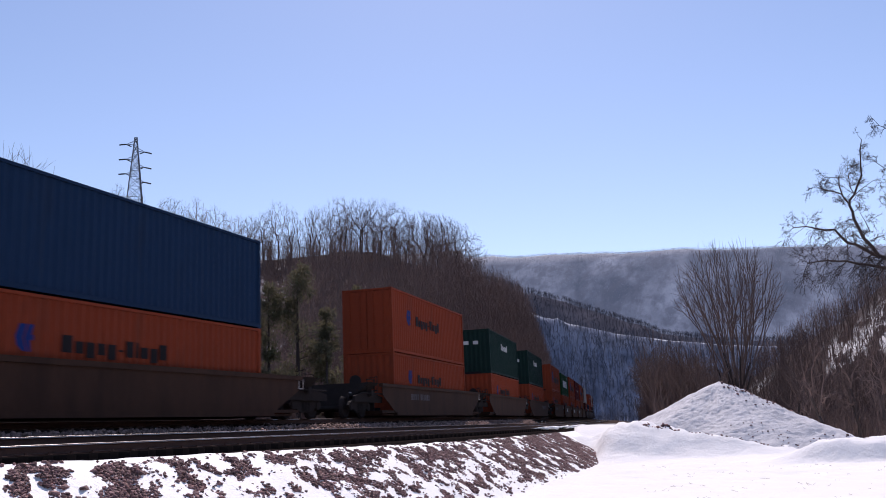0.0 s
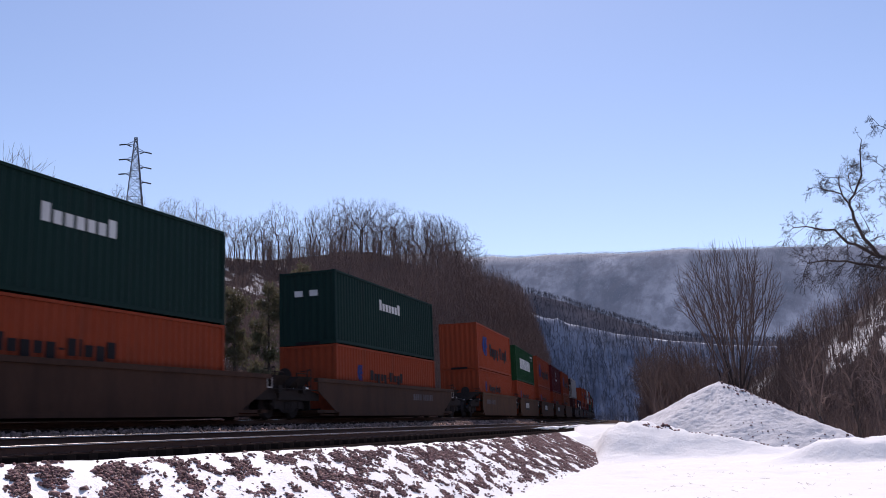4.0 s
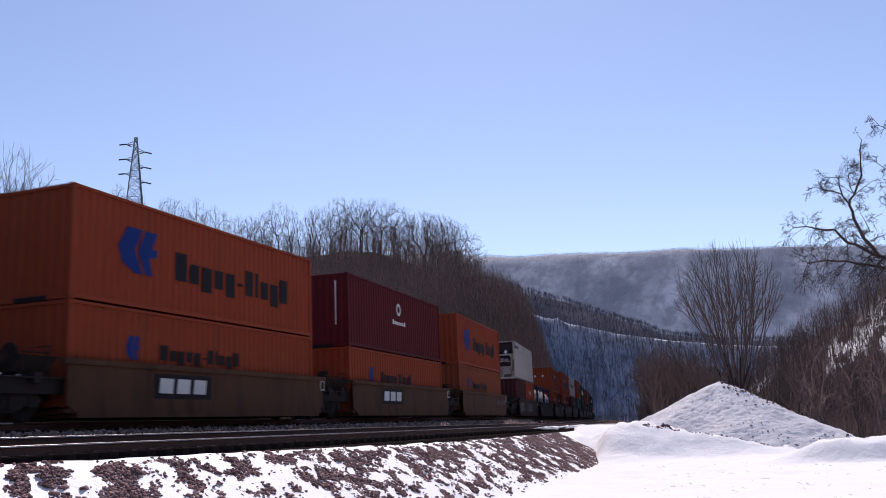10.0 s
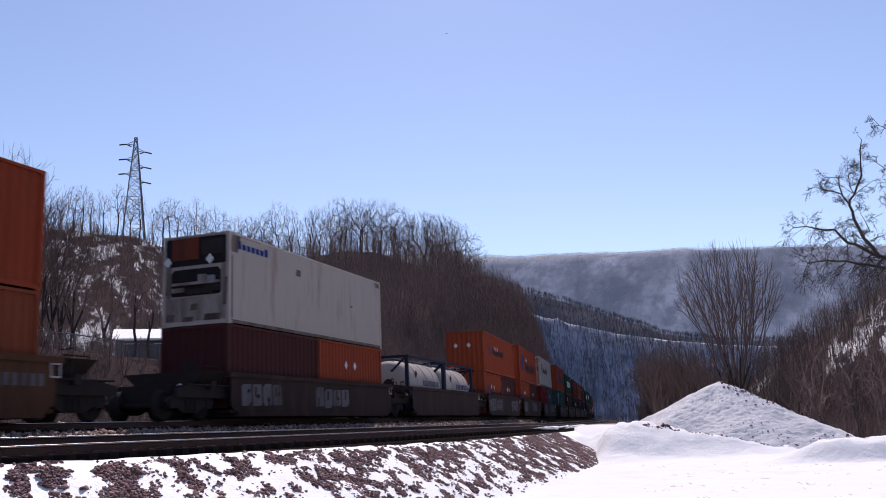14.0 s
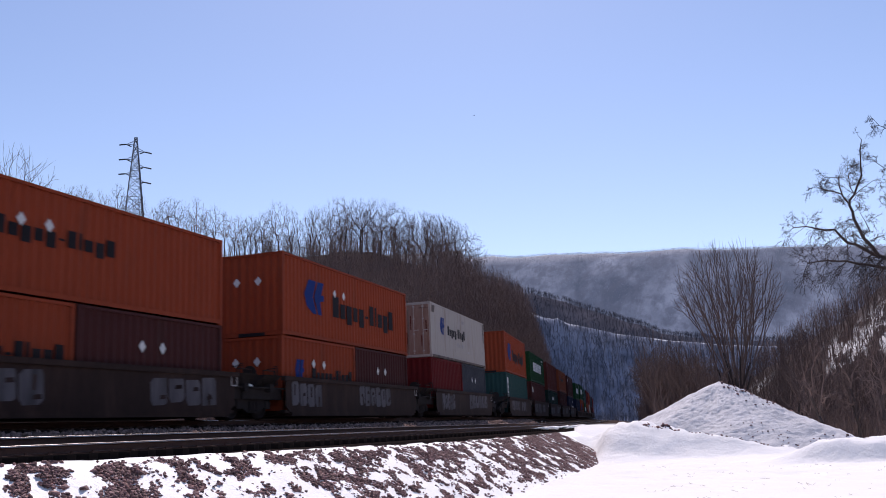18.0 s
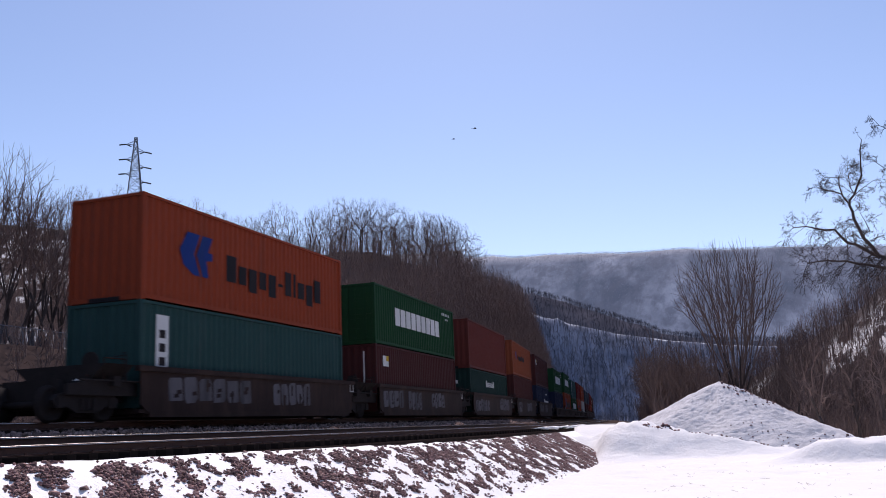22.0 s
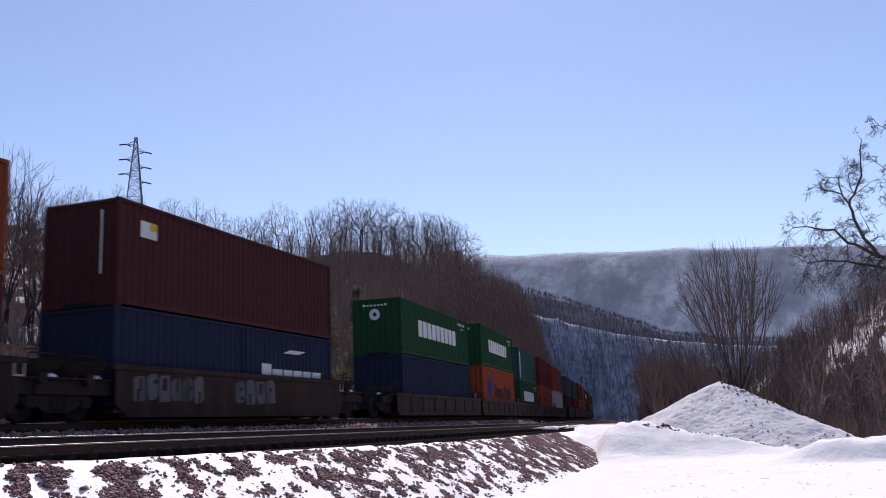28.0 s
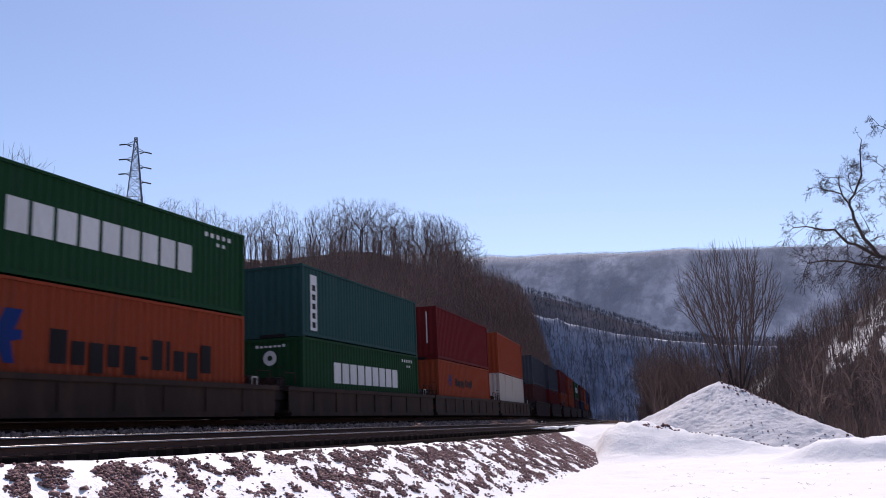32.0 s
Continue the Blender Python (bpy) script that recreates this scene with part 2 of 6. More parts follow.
def crest_range(x, y, r, az, bearings, elevations, start, peak, far, seed, rough, sharp=False):
    """A ridge whose crest stands at the given elevations over the horizon."""
    h = peak * np.tan(np.radians(np.interp(az, bearings, elevations)))
    climb = np.interp(r, [start, peak - 0.05 * (peak - start), peak], [0, 0.985, 1]) if sharp else smooth_step(start, peak, r)
    return h * climb * (1 - 0.6 * smooth_step(peak, far, r)) * (1 + rough * waves(x, y, peak * 0.11, seed) + 0.4 * rough * waves(x, y, peak * 0.035, seed + 50))


def grain(x, y, size, seed):
    """Irregular noise on a lattice of random heights, about -1 to 1, three octaves."""
    table = np.random.RandomState(seed).uniform(-1, 1, (64, 64))
    out = np.zeros_like(x)
    for k in range(3):
        u, v = x / size * 2 ** k + 11.3 * k, y / size * 2 ** k + 5.7 * k
        i, j = np.floor(u).astype(int), np.floor(v).astype(int)
        a, b = u - i, v - j
        a, b = a * a * (3 - 2 * a), b * b * (3 - 2 * b)
        i0, i1, j0, j1 = i % 64, (i + 1) % 64, j % 64, (j + 1) % 64
        out += 0.6 ** k * ((table[i0, j0] * (1 - a) + table[i1, j0] * a) * (1 - b) + (table[i0, j1] * (1 - a) + table[i1, j1] * a) * b)
    return out


def ground_height(x, y):
    x, y = np.asarray(x, float), np.asarray(y, float)
    r, az = np.hypot(x, y), np.degrees(np.arctan2(x, y))
    s, l = beside(x, y)
    lot = -2.62 + 0.05 * waves(x, y, 9, 1) + 0.02 * waves(x, y, 1.7, 2)
    ramp = smooth_step(49, 66, s) * smooth_step(22, 6, l)
    z = lot * (1 - ramp) + ramp * (-0.85 + 0.05 * waves(x, y, 3, 3))
    # low banks of ploughed snow before the mound
    bank = np.interp(x, [-20, -9.5, -7.8, -5.3, 0.6, 3], [1.77, 1.84, 1.92, 1.3, 0.15, 0]) * np.where(y < 52, np.exp(-((y - 52) / np.interp(x, [-8, -4], [3.2, 1.9])) ** 2), np.exp(-((y - 52) / 6) ** 2)) * (1 + 0.12 * waves(x, y, 2.2, 11))
    z = np.maximum(z, -2.62 + bank) + 0.1 * bank * waves(x, y, 1.1, 12)
    z = z + 0.1 * np.minimum(1, 3 * bank) * grain(x, y, 1.1, 15) + 0.035 * smooth_step(24, 34, y) * (r < 80) * (l > 8) * grain(x, y, 0.9, 16)
    heap = 0.9 * np.exp(-(np.maximum(0, np.hypot((x - 3.4) / 1.9, (y - 43) / np.where(y < 43, 0.8, 1.5)) - 1.0)) ** 2 / 0.6)
    z = z + heap * (1 + 0.15 * waves(x, y, 1.6, 13))
    # the land falls to the stream beyond the lot
    z = z - 2.6 * smooth_step(58, 100, y) * smooth_step(4, 14, l) * (1 - ramp)
    # a road bench and the hill on the far side
    left = smooth_step(-1.0, -7.0, l)
    bench = 6.2 * smooth_step(-15, -25, l) * smooth_step(-27, -33, az)
    z = z * (1 - left) + left * (-0.9 + 0.1 * waves(x, y, 12, 4) + bench)
    core = smooth_step(8.6, 7.2, l) * smooth_step(-7.5, -5, l) * np.where(l > 5.0, 1 - smooth_step(49, 56, s), 1.0)
    z = np.where(core > 0, z * (1 - core) + core * np.minimum(z, -2.9), z)
    el, rc = np.interp(az, HILL_AZ, HILL_EL), np.interp(az, HILL_AZ, HILL_R)
    rise = np.clip((r - 78) / (rc - 78), 0, 1) ** 1.1
    hill = rc * np.tan(np.radians(el)) * rise * np.where(r > rc, 0.955 * np.minimum(r, np.maximum(420, rc)) / rc + 0.045, 1.0) * (1 - 0.6 * smooth_step(np.maximum(430, rc + 15), np.maximum(1000, rc + 330), r) * np.where(az > -19, 1.6, 1.0))
    z = z + np.maximum(hill - 6 * smooth_step(-27, -33, az), 0) * smooth_step(-9, -27, l) * (1 + 0.02 * waves(x, y, 50, 5))
    side = crest_range(x, y, r, az, RIGHT_AZ, RIGHT_EL, 130, 400, 1300, 6, 0.05)
    spur = crest_range(x, y, r, az, [-70, -16, -11.9, -9.5, -7, -3, 6, 60, 90], [0, 7.1, 6.2, 5.5, 5.1, 4.4, 3.6, 3, 0], 815, 935, 1150, 7, 0.012, True)
    wood = crest_range(x, y, r, az, [-80, -18, -14.3, -12.5, -10.4, -8, -6.9, -3, 6, 60, 90], [0, 9, 8.0, 7.55, 6.75, 5.9, 5.35, 4.5, 4, 3, 0], 1050, 1400, 1700, 8, 0.018)
    ridge = crest_range(x, y, r, az, [-180, -120, -60, -17, -12, -8.7, -5, 1.4, 6.5, 60, 120, 180], [3, 5, 9, 10.4, 10.4, 10.2, 10.1, 9.65, 9.1, 8, 5, 3], 1650, 2750, 4400, 9, 0.006)
    return z + np.maximum(np.maximum(side, spur), np.maximum(wood, ridge))


def build_ground():
    az = np.concatenate([np.arange(-180, -56, 4.0), np.arange(-56, 16, 0.3), np.arange(16, 180, 4.0)])
    rr = np.concatenate([np.arange(2, 30, 1.0), np.arange(30, 62, 0.4), np.arange(62, 80, 1.0), np.geomspace(80, 810, 70), np.arange(815, 930, 12.0), np.arange(929, 960, 3.0), np.geomspace(965, 4600, 70)])
    A, R = np.meshgrid(np.radians(az), rr)
    X, Y = R * np.sin(A), R * np.cos(A)
    Z = ground_height(X, Y)
    na, nr = len(az), len(rr)
    verts = [(0, 0, float(ground_height(np.zeros(1), np.zeros(1))[0]))] + list(zip(X.ravel().tolist(), Y.ravel().tolist(), Z.ravel().tolist()))
    idx = 1 + np.arange(na * nr).reshape(nr, na)
    a, b = idx[:-1], idx[1:]
    faces = np.stack([a, np.roll(a, -1, 1), np.roll(b, -1, 1), b], -1).reshape(-1, 4).tolist()
    faces += [(0, int(idx[0, (i + 1) % na]), int(idx[0, i])) for i in range(na)]
    return verts, faces


def ground_material():
    """Snow with brown litter and bare brush showing through on the hills, thinning with real patches."""
    m = bpy.data.materials.new("snowy_ground")
    m.use_nodes = True
    nt, N, K = m.node_tree, m.node_tree.nodes, m.node_tree.links
    bs = N["Principled BSDF"]
    bs.inputs["Roughness"].default_value = 0.95
    bs.inputs["Specular IOR Level"].default_value = 0.0
    geo = N.new("ShaderNodeNewGeometry")

    sep = N.new("ShaderNodeSeparateXYZ")
    K.new(geo.outputs["Position"], sep.inputs[0])

    def noise_at(scale, detail, squash=(1, 1, 1), turn=0.0):
        mp = N.new("ShaderNodeMapping")
        mp.inputs["Scale"].default_value = squash
        spin = N.new("ShaderNodeVectorRotate")
        spin.rotation_type = "Z_AXIS"
        spin.inputs["Angle"].default_value = radians(turn)
        K.new(geo.outputs["Position"], spin.inputs["Vector"])
        K.new(spin.outputs[0], mp.inputs["Vector"])
        n = N.new("ShaderNodeTexNoise")
        n.inputs["Scale"].default_value, n.inputs["Detail"].default_value, n.inputs["Roughness"].default_value = scale, detail, 0.65
        K.new(mp.outputs[0], n.inputs["Vector"])
        return n.outputs["Fac"]

    def ramp(v, a, b, lo=0.0, hi=1.0):
        r = N.new("ShaderNodeMapRange")
        for key, val in zip(("From Min", "From Max", "To Min", "To Max"), (a, b, lo, hi)):
            r.inputs[key].default_value = val
        K.new(v, r.inputs["Value"])
        return r.outputs[0]

    def mixed(f, a, b):
        x = N.new("ShaderNodeMix")
        x.data_type = "RGBA"
        K.new(f, x.inputs[0])
        for sock, c in ((x.inputs[6], a), (x.inputs[7], b)):
            if isinstance(c, tuple):
                sock.default_value = (*c, 1)
            else:
                K.new(c, sock)
        return x.outputs[2]

    def times(a, b):
        x = N.new("ShaderNodeMath")
        x.operation = "MULTIPLY"
        K.new(a, x.inputs[0])
        K.new(b, x.inputs[1])
        return x.outputs[0]

    ln = N.new("ShaderNodeVectorMath")
    ln.operation = "LENGTH"
    K.new(geo.outputs["Position"], ln.inputs[0])
    dist = ln.outputs["Value"]
    snow = mixed(ramp(noise_at(0.7, 4), 0.35, 0.7), (0.88, 0.865, 0.84), (0.92, 0.905, 0.88))
    litter = mixed(noise_at(0.5, 5), (0.036, 0.026, 0.024), (0.095, 0.069, 0.062))
    brush = mixed(noise_at(0.03, 4), (0.045, 0.035, 0.034), (0.09, 0.07, 0.068))
    wood = mixed(ramp(dist, 150, 500), litter, brush)
    slant = N.new("ShaderNodeMath")
    slant.operation = "DIVIDE"
    K.new(sep.outputs["X"], slant.inputs[0])
    K.new(sep.outputs["Y"], slant.inputs[1])
    patch = mixed(ramp(slant.outputs[0], -0.2, -0.1), ramp(noise_at(0.3, 9, (1, 0.2, 0.3), -42), 0.41, 0.53), ramp(noise_at(0.22, 9, (1, 0.12, 0.3), 5), 0.47, 0.57))
    fine = ramp(noise_at(0.7, 5, (1, 0.3, 0.5), -42), 0.38, 0.6)
    on_hill = times(patch, ramp(fine, 0, 0.6, 0.55, 1))
    # fallen leaves hide the snow under the closed woods
    leafy = times(ramp(slant.outputs[0], -0.66, -0.58), ramp(slant.outputs[0], 0.0, -0.06))
    # unseen lot ground beside and behind the stand, browned to cut snow's bounce light
    wob = ramp(noise_at(0.35, 4), 0.3, 0.7, -3.0, 3.0)
    edge_x = N.new("ShaderNodeMath")
    K.new(sep.outputs["X"], edge_x.inputs[0])
    K.new(wob, edge_x.inputs[1])
    edge_y = N.new("ShaderNodeMath")
    K.new(sep.outputs["Y"], edge_y.inputs[0])
    K.new(wob, edge_y.inputs[1])
    apart = N.new("ShaderNodeMath")
    apart.operation = "MAXIMUM"
    K.new(ramp(edge_x.outputs[0], 9, 12), apart.inputs[0])
    K.new(ramp(edge_y.outputs[0], 3, 0), apart.inputs[1])
    steep = N.new("ShaderNodeMath")
    steep.operation = "MAXIMUM"
    K.new(apart.outputs[0], steep.inputs[0])
    cutting = times(ramp(sep.outputs["X"], -18.5, -20.0), ramp(sep.outputs["X"], -54, -46))
    K.new(cutting, steep.inputs[1])
    more = N.new("ShaderNodeMath")
    more.operation = "MAXIMUM"
    K.new(ramp(dist, 70, 95), more.inputs[0])
    K.new(steep.outputs[0], more.inputs[1])
    beyond = more.outputs[0]
    thick = N.new("ShaderNodeMath")
    thick.operation = "MAXIMUM"
    under = N.new("ShaderNodeMath")
    under.operation = "MAXIMUM"
    K.new(ramp(on_hill, 0.05, 0.5, 0.3, 1.0), under.inputs[0])
    bare = N.new("ShaderNodeMath")
    bare.operation = "MAXIMUM"
    dell = N.new("ShaderNodeMath")
    dell.operation = "MAXIMUM"
    K.new(ramp(dist, 258, 236), dell.inputs[0])
    K.new(ramp(slant.outputs[0], 0.058, 0.04), dell.inputs[1])
    right = times(ramp(slant.outputs[0], -0.06, 0.0), dell.outputs[0])
    both = N.new("ShaderNodeMath")
    both.operation = "MAXIMUM"
    K.new(leafy, both.inputs[0])
    K.new(right, both.inputs[1])
    K.new(both.outputs[0], bare.inputs[0])
    K.new(cutting, bare.inputs[1])
    K.new(bare.outputs[0], under.inputs[1])
    K.new(under.outputs[0], thick.inputs[0])
    K.new(times(ramp(dist, 255, 330), ramp(fine, 0, 0.8, 0.93, 1.0)), thick.inputs[1])
    cover = times(beyond, thick.outputs[0])
    near = mixed(cover, snow, wood)
    # spur and far-ridge colours have blue shade and distance haze put into them
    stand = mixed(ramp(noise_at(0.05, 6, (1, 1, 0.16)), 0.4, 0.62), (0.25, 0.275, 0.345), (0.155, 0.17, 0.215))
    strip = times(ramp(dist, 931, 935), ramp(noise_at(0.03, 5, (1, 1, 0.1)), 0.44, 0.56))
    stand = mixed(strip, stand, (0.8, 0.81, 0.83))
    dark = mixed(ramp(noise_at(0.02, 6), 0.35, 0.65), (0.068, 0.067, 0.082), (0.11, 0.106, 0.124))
    hazy_frost = mixed(ramp(noise_at(0.008, 8, (1, 0.3, 0.5)), 0.38, 0.62), (0.15, 0.172, 0.215), (0.37, 0.4, 0.465))
    hazy_frost = mixed(ramp(noise_at(0.03, 8, (1, 0.3, 0.6)), 0.45, 0.6, 0.0, 0.75), hazy_frost, (0.17, 0.185, 0.225))
    rime = mixed(ramp(sep.outputs["Z"], 440, 490), hazy_frost, (0.5, 0.5, 0.52))
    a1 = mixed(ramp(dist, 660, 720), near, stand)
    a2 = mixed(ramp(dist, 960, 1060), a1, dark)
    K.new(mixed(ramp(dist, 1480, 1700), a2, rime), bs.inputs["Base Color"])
    bp = N.new("ShaderNodeBump")
    bp.inputs["Strength"].default_value, bp.inputs["Distance"].default_value = 0.7, 0.12
    K.new(noise_at(2.4, 8), bp.inputs["Height"])
    K.new(bp.outputs[0], bs.inputs["Normal"])
    return m


_gv, _gf = build_ground()
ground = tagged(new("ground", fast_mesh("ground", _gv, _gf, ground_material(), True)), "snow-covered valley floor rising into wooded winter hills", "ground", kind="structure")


# ---- trackbed, ties and rails ----
def sweep(rings, closed=False):
    """Faces for a row of equal outlines."""
    n, verts, faces = len(rings[0]), [], []
    for ring in rings:
        verts += ring
    for j in range(len(rings) - 1):
        for i in range(n if closed else n - 1):
            k = (i + 1) % n
            faces.append((j * n + i, j * n + k, (j + 1) * n + k, (j + 1) * n + i))
    return verts, faces


STATIONS = [-400 + 10 * i for i in range(40)] + [i * 1.5 for i in range(60)] + [90 + 6 * i for i in range(90)]


def bank_crest(s):
    """Height of the bank's snowy lip, which drops away from the rails along the line."""
    return near_drop(s) - 0.27 - 0.0095 * min(max(s - 11.0, 0.0), 20.0)


def bed_profile(s):
    n = near_drop(s)
    return [(-6.2, -1.6), (-2.9, -0.32), (-2.4, -0.2), (0.4, -0.22), (0.75, -0.28), (1.15, -0.31), (2.1, n - 0.12), (2.3, n - 0.19), (2.95, n - 0.2), (3.1, n - 0.3), (4.35, n - 0.3), (5.06, n - 0.33), (5.11, n - 0.36), (5.3, bank_crest(s) - 0.16)]


def build_bed():
    rings = []
    for s in STATIONS:
        ring = []
        for l, z in bed_profile(s):
            x, y, h = track_point(s, l)
            ring.append((x, y, z))
        rings.append(ring)
    v, f = sweep(rings)
    tagged(new("trackbed", fast_mesh("trackbed", v, f, GRAVEL)), "dark crushed-stone ballast under two railway tracks", "ballast", kind="structure")


SLOPE_END = 52.0


def slope_profile(s):
    """The near shoulder of the bank, from its crest to its foot."""
    n = bank_crest(s)
    foot = -2.75
    return [(5.12, n), (5.3, n - 0.03), (5.6, n - 0.15)] + [(5.6 + k * 0.36, n - 0.15 + (foot - n + 0.15) * k / 8) for k in range(1, 9)] + [(8.9, foot - 0.12)]


def slope_snow(s, l):
    """Bumps of the snow on the shoulder."""
    a = np.array([s], float), np.array([l], float)
    return float(0.035 * waves(a[0], a[1], 1.1, 21)[0] + 0.02 * waves(a[0] * 2.0, a[1], 0.45, 22)[0])


def build_shoulder():
    rings, ss = [], [-60 + 4 * i for i in range(15)] + [i * 0.3 for i in range(0, 200)] + [60 + 4 * i for i in range(60)]
    for s in ss:
        ring = []
        for i, (l, z) in enumerate(slope_profile(s)):
            w = slope_snow(s, l) * (1 if 0 < i else 0.4)
            x, y, h = track_point(s, l + w)
            ring.append((x, y, z + w * 1.2))
        rings.append(ring)
    v, f = sweep(rings)
    return tagged(new("bank", fast_mesh("bank", v, f, SNOW, True)), "snow-covered bank of the railway embankment", "embankment", kind="structure")


RAIL_RING = [(-0.07, -0.17), (0.07, -0.17), (0.07, -0.15), (0.012, -0.135), (0.012, -0.045), (0.036, -0.035), (0.036, -0.005), (0.03, 0.0),
             (-0.03, 0.0), (-0.036, -0.005), (-0.036, -0.035), (-0.012, -0.045), (-0.012, -0.135), (-0.07, -0.15)]


def build_rail(lateral, lift, parent):
    body, top = [], []
    for s in STATIONS:
        z = lift(s)
        x, y, h = track_point(s, lateral)
        c, w = math.cos(h), math.sin(h)
        body.append([(x + a * c, y + a * w, z + b - 0.003) for a, b in RAIL_RING])
        top.append([(x + a * c, y + a * w, z + b) for a, b in ((-0.037, -0.024), (-0.034, -0.009), (-0.024, 0.0), (0.024, 0.0), (0.034, -0.009), (0.037, -0.024))])
    v, f = sweep(body, True)
    rail = part("rail", fast_mesh("rail", v, f, RUST), RUST, parent)
    v, f = sweep(top)
    part("running_surface", fast_mesh("running_surface", v, f, RAIL_TOP, True), RAIL_TOP, rail, "polished steel running surface")


def build_tracks():
    tie = Geo()
    tie.chamfer_box(-0.11, 0.11, -1.3, 1.3, -0.17, 0.0, 0.012)
    tie_mesh = tie.mesh("tie", TIE)
    plate = Geo()
    plate.box(-0.09, 0.09, -0.17, 0.17, 0.0, 0.016).box(-0.02, 0.02, 0.075, 0.1, 0.01, 0.05).box(-0.02, 0.02, -0.1, -0.075, 0.01, 0.05)
    plate_mesh = plate.mesh("tie_plate", RUST)
    for lab, rails, lift in (("far railway track under the passing train", (-1.435, 0.0), lambda s: 0.03),
                             ("empty rust-sided near railway track with shiny rail heads", (2.765, 4.2), near_drop)):
        track = tagged(new("track"), lab, "railway track", kind="structure")
        for k, r in enumerate(rails):
            build_rail(r, (lambda s, q=lift, up=(0.16 if (k == 0 and rails[0] > 0) else 0.0): q(s) + up), track)
        for i in range(110):
            s = 4 + i * 0.53
            x, y, h = track_point(s, (rails[0] + rails[1]) / 2)
            t = part("tie", tie_mesh, TIE, track)
            t.matrix_basis = pose(x, y, lift(s) - 0.18, 0, 0, math.degrees(h) + 90)
            if i < 60:
                for r in rails:
                    x, y, h = track_point(s, r)
                    p = part("tie_plate", plate_mesh, RUST, track)
                    p.matrix_basis = pose(x, y, lift(s) - 0.182, 0, 0, math.degrees(h) + 90)


build_bed()
build_shoulder()
build_tracks()


# ---- the train ----
def ride(ob, s0, lateral=-0.7175, z=0.0):
    """Remember a thing that runs on the far track with its middle at s0 when the clock is at 16 s."""
    RIDERS.append((ob, s0, lateral, z))


RIDERS = []
TIMES = [0.0] + [1.0 * i for i in range(1, 32)] + [32.0]


def corrugated(length, height):
    """Corrugated side, near end, far end and roof of a box, between its posts."""
    g = Geo()
    w, d = 1.185, 0.036
    pitch = 0.278

    def run(a, b):
        n = int((b - a) / pitch)
        k = (b - a) / n
        pts = []
        for i in range(n):
            o = a + i * k
            pts += [(o, 0.0), (o + 0.26 * k, 0.0), (o + 0.5 * k, -d), (o + 0.76 * k, -d)]
        return pts + [(b, 0.0)]

    z0, z1 = 0.16, height - 0.09
    for sign in (1, -1):
        p = run(-length / 2 + 0.12, length / 2 - 0.12)
        v = [(sign * (w + q), a, z0) for a, q in p] + [(sign * (w + q), a, z1) for a, q in p]
        n = len(p)
        g.add(v, [(i, i + 1, n + i + 1, n + i) for i in range(n - 1)])
    for sign in (1, -1):
        p = run(-w + 0.08, w - 0.08)
        v = [(a, sign * (length / 2 - 0.03 + q), z0) for a, q in p] + [(a, sign * (length / 2 - 0.03 + q), z1) for a, q in p]
        n = len(p)
        g.add(v, [(i, i + 1, n + i + 1, n + i) for i in range(n - 1)])
    g.add([(-w, -length / 2 + 0.05, height - 0.03), (w, -length / 2 + 0.05, height - 0.03), (w, length / 2 - 0.05, height - 0.03), (-w, length / 2 - 0.05, height - 0.03)], [(0, 1, 2, 3)])
    return g


def flat_shell(length, height):
    g = Geo()
    g.chamfer_box(-1.205, 1.205, -length / 2 + 0.03, length / 2 - 0.03, 0.13, height - 0.02, 0.03)
    return g


def frame_bars(length, height):
    g = Geo()
    for x in (-1.219, 1.219):
        i = -1 if x > 0 else 1
        g.box(min(x, x + i * 0.05), max(x, x + i * 0.05), -length / 2 + 0.05, length / 2 - 0.05, 0.045, 0.17)
        g.box(min(x, x + i * 0.05), max(x, x + i * 0.05), -length / 2 + 0.05, length / 2 - 0.05, height - 0.09, height - 0.012)
        for y in (-length / 2, length / 2):
            j = 1 if y < 0 else -1
            g.box(min(x, x + i * 0.12), max(x, x + i * 0.12), min(y, y + j * 0.12), max(y, y + j * 0.12), 0.1, height - 0.1)
    for y in (-length / 2, length / 2):
        j = 1 if y < 0 else -1
        g.box(-1.2, 1.2, min(y, y + j * 0.06), max(y, y + j * 0.06), 0.02, 0.17)
        g.box(-1.2, 1.2, min(y, y + j * 0.06), max(y, y + j * 0.06), height - 0.1, height - 0.012)
    return g


def casting():
    g = Geo()
    g.chamfer_box(-0.081, 0.081, -0.089, 0.089, -0.059, 0.059, 0.012)
    return g


def door_leaf(height):
    g = Geo()
    g.box(-0.55, 0.55, -0.025, 0.025, 0.0, height - 0.3)
    for k in range(5):
        z = 0.1 + k * (height - 0.5) / 5
        g.box(-0.5, 0.5, -0.04, -0.024, z, z + (height - 0.5) / 5 - 0.1)
    return g


def lock_rod(height):
    g = Geo()
    g.tube((0, 0, 0.0), (0, 0, height - 0.28), 0.02, 0.02, 6)
    for z in (0.12, height * 0.35, height * 0.62, height - 0.45):
        g.box(-0.05, 0.05, -0.01, 0.04, z, z + 0.07)
    g.box(0.0, 0.26, -0.03, -0.005, height * 0.42, height * 0.42 + 0.04)
    return g


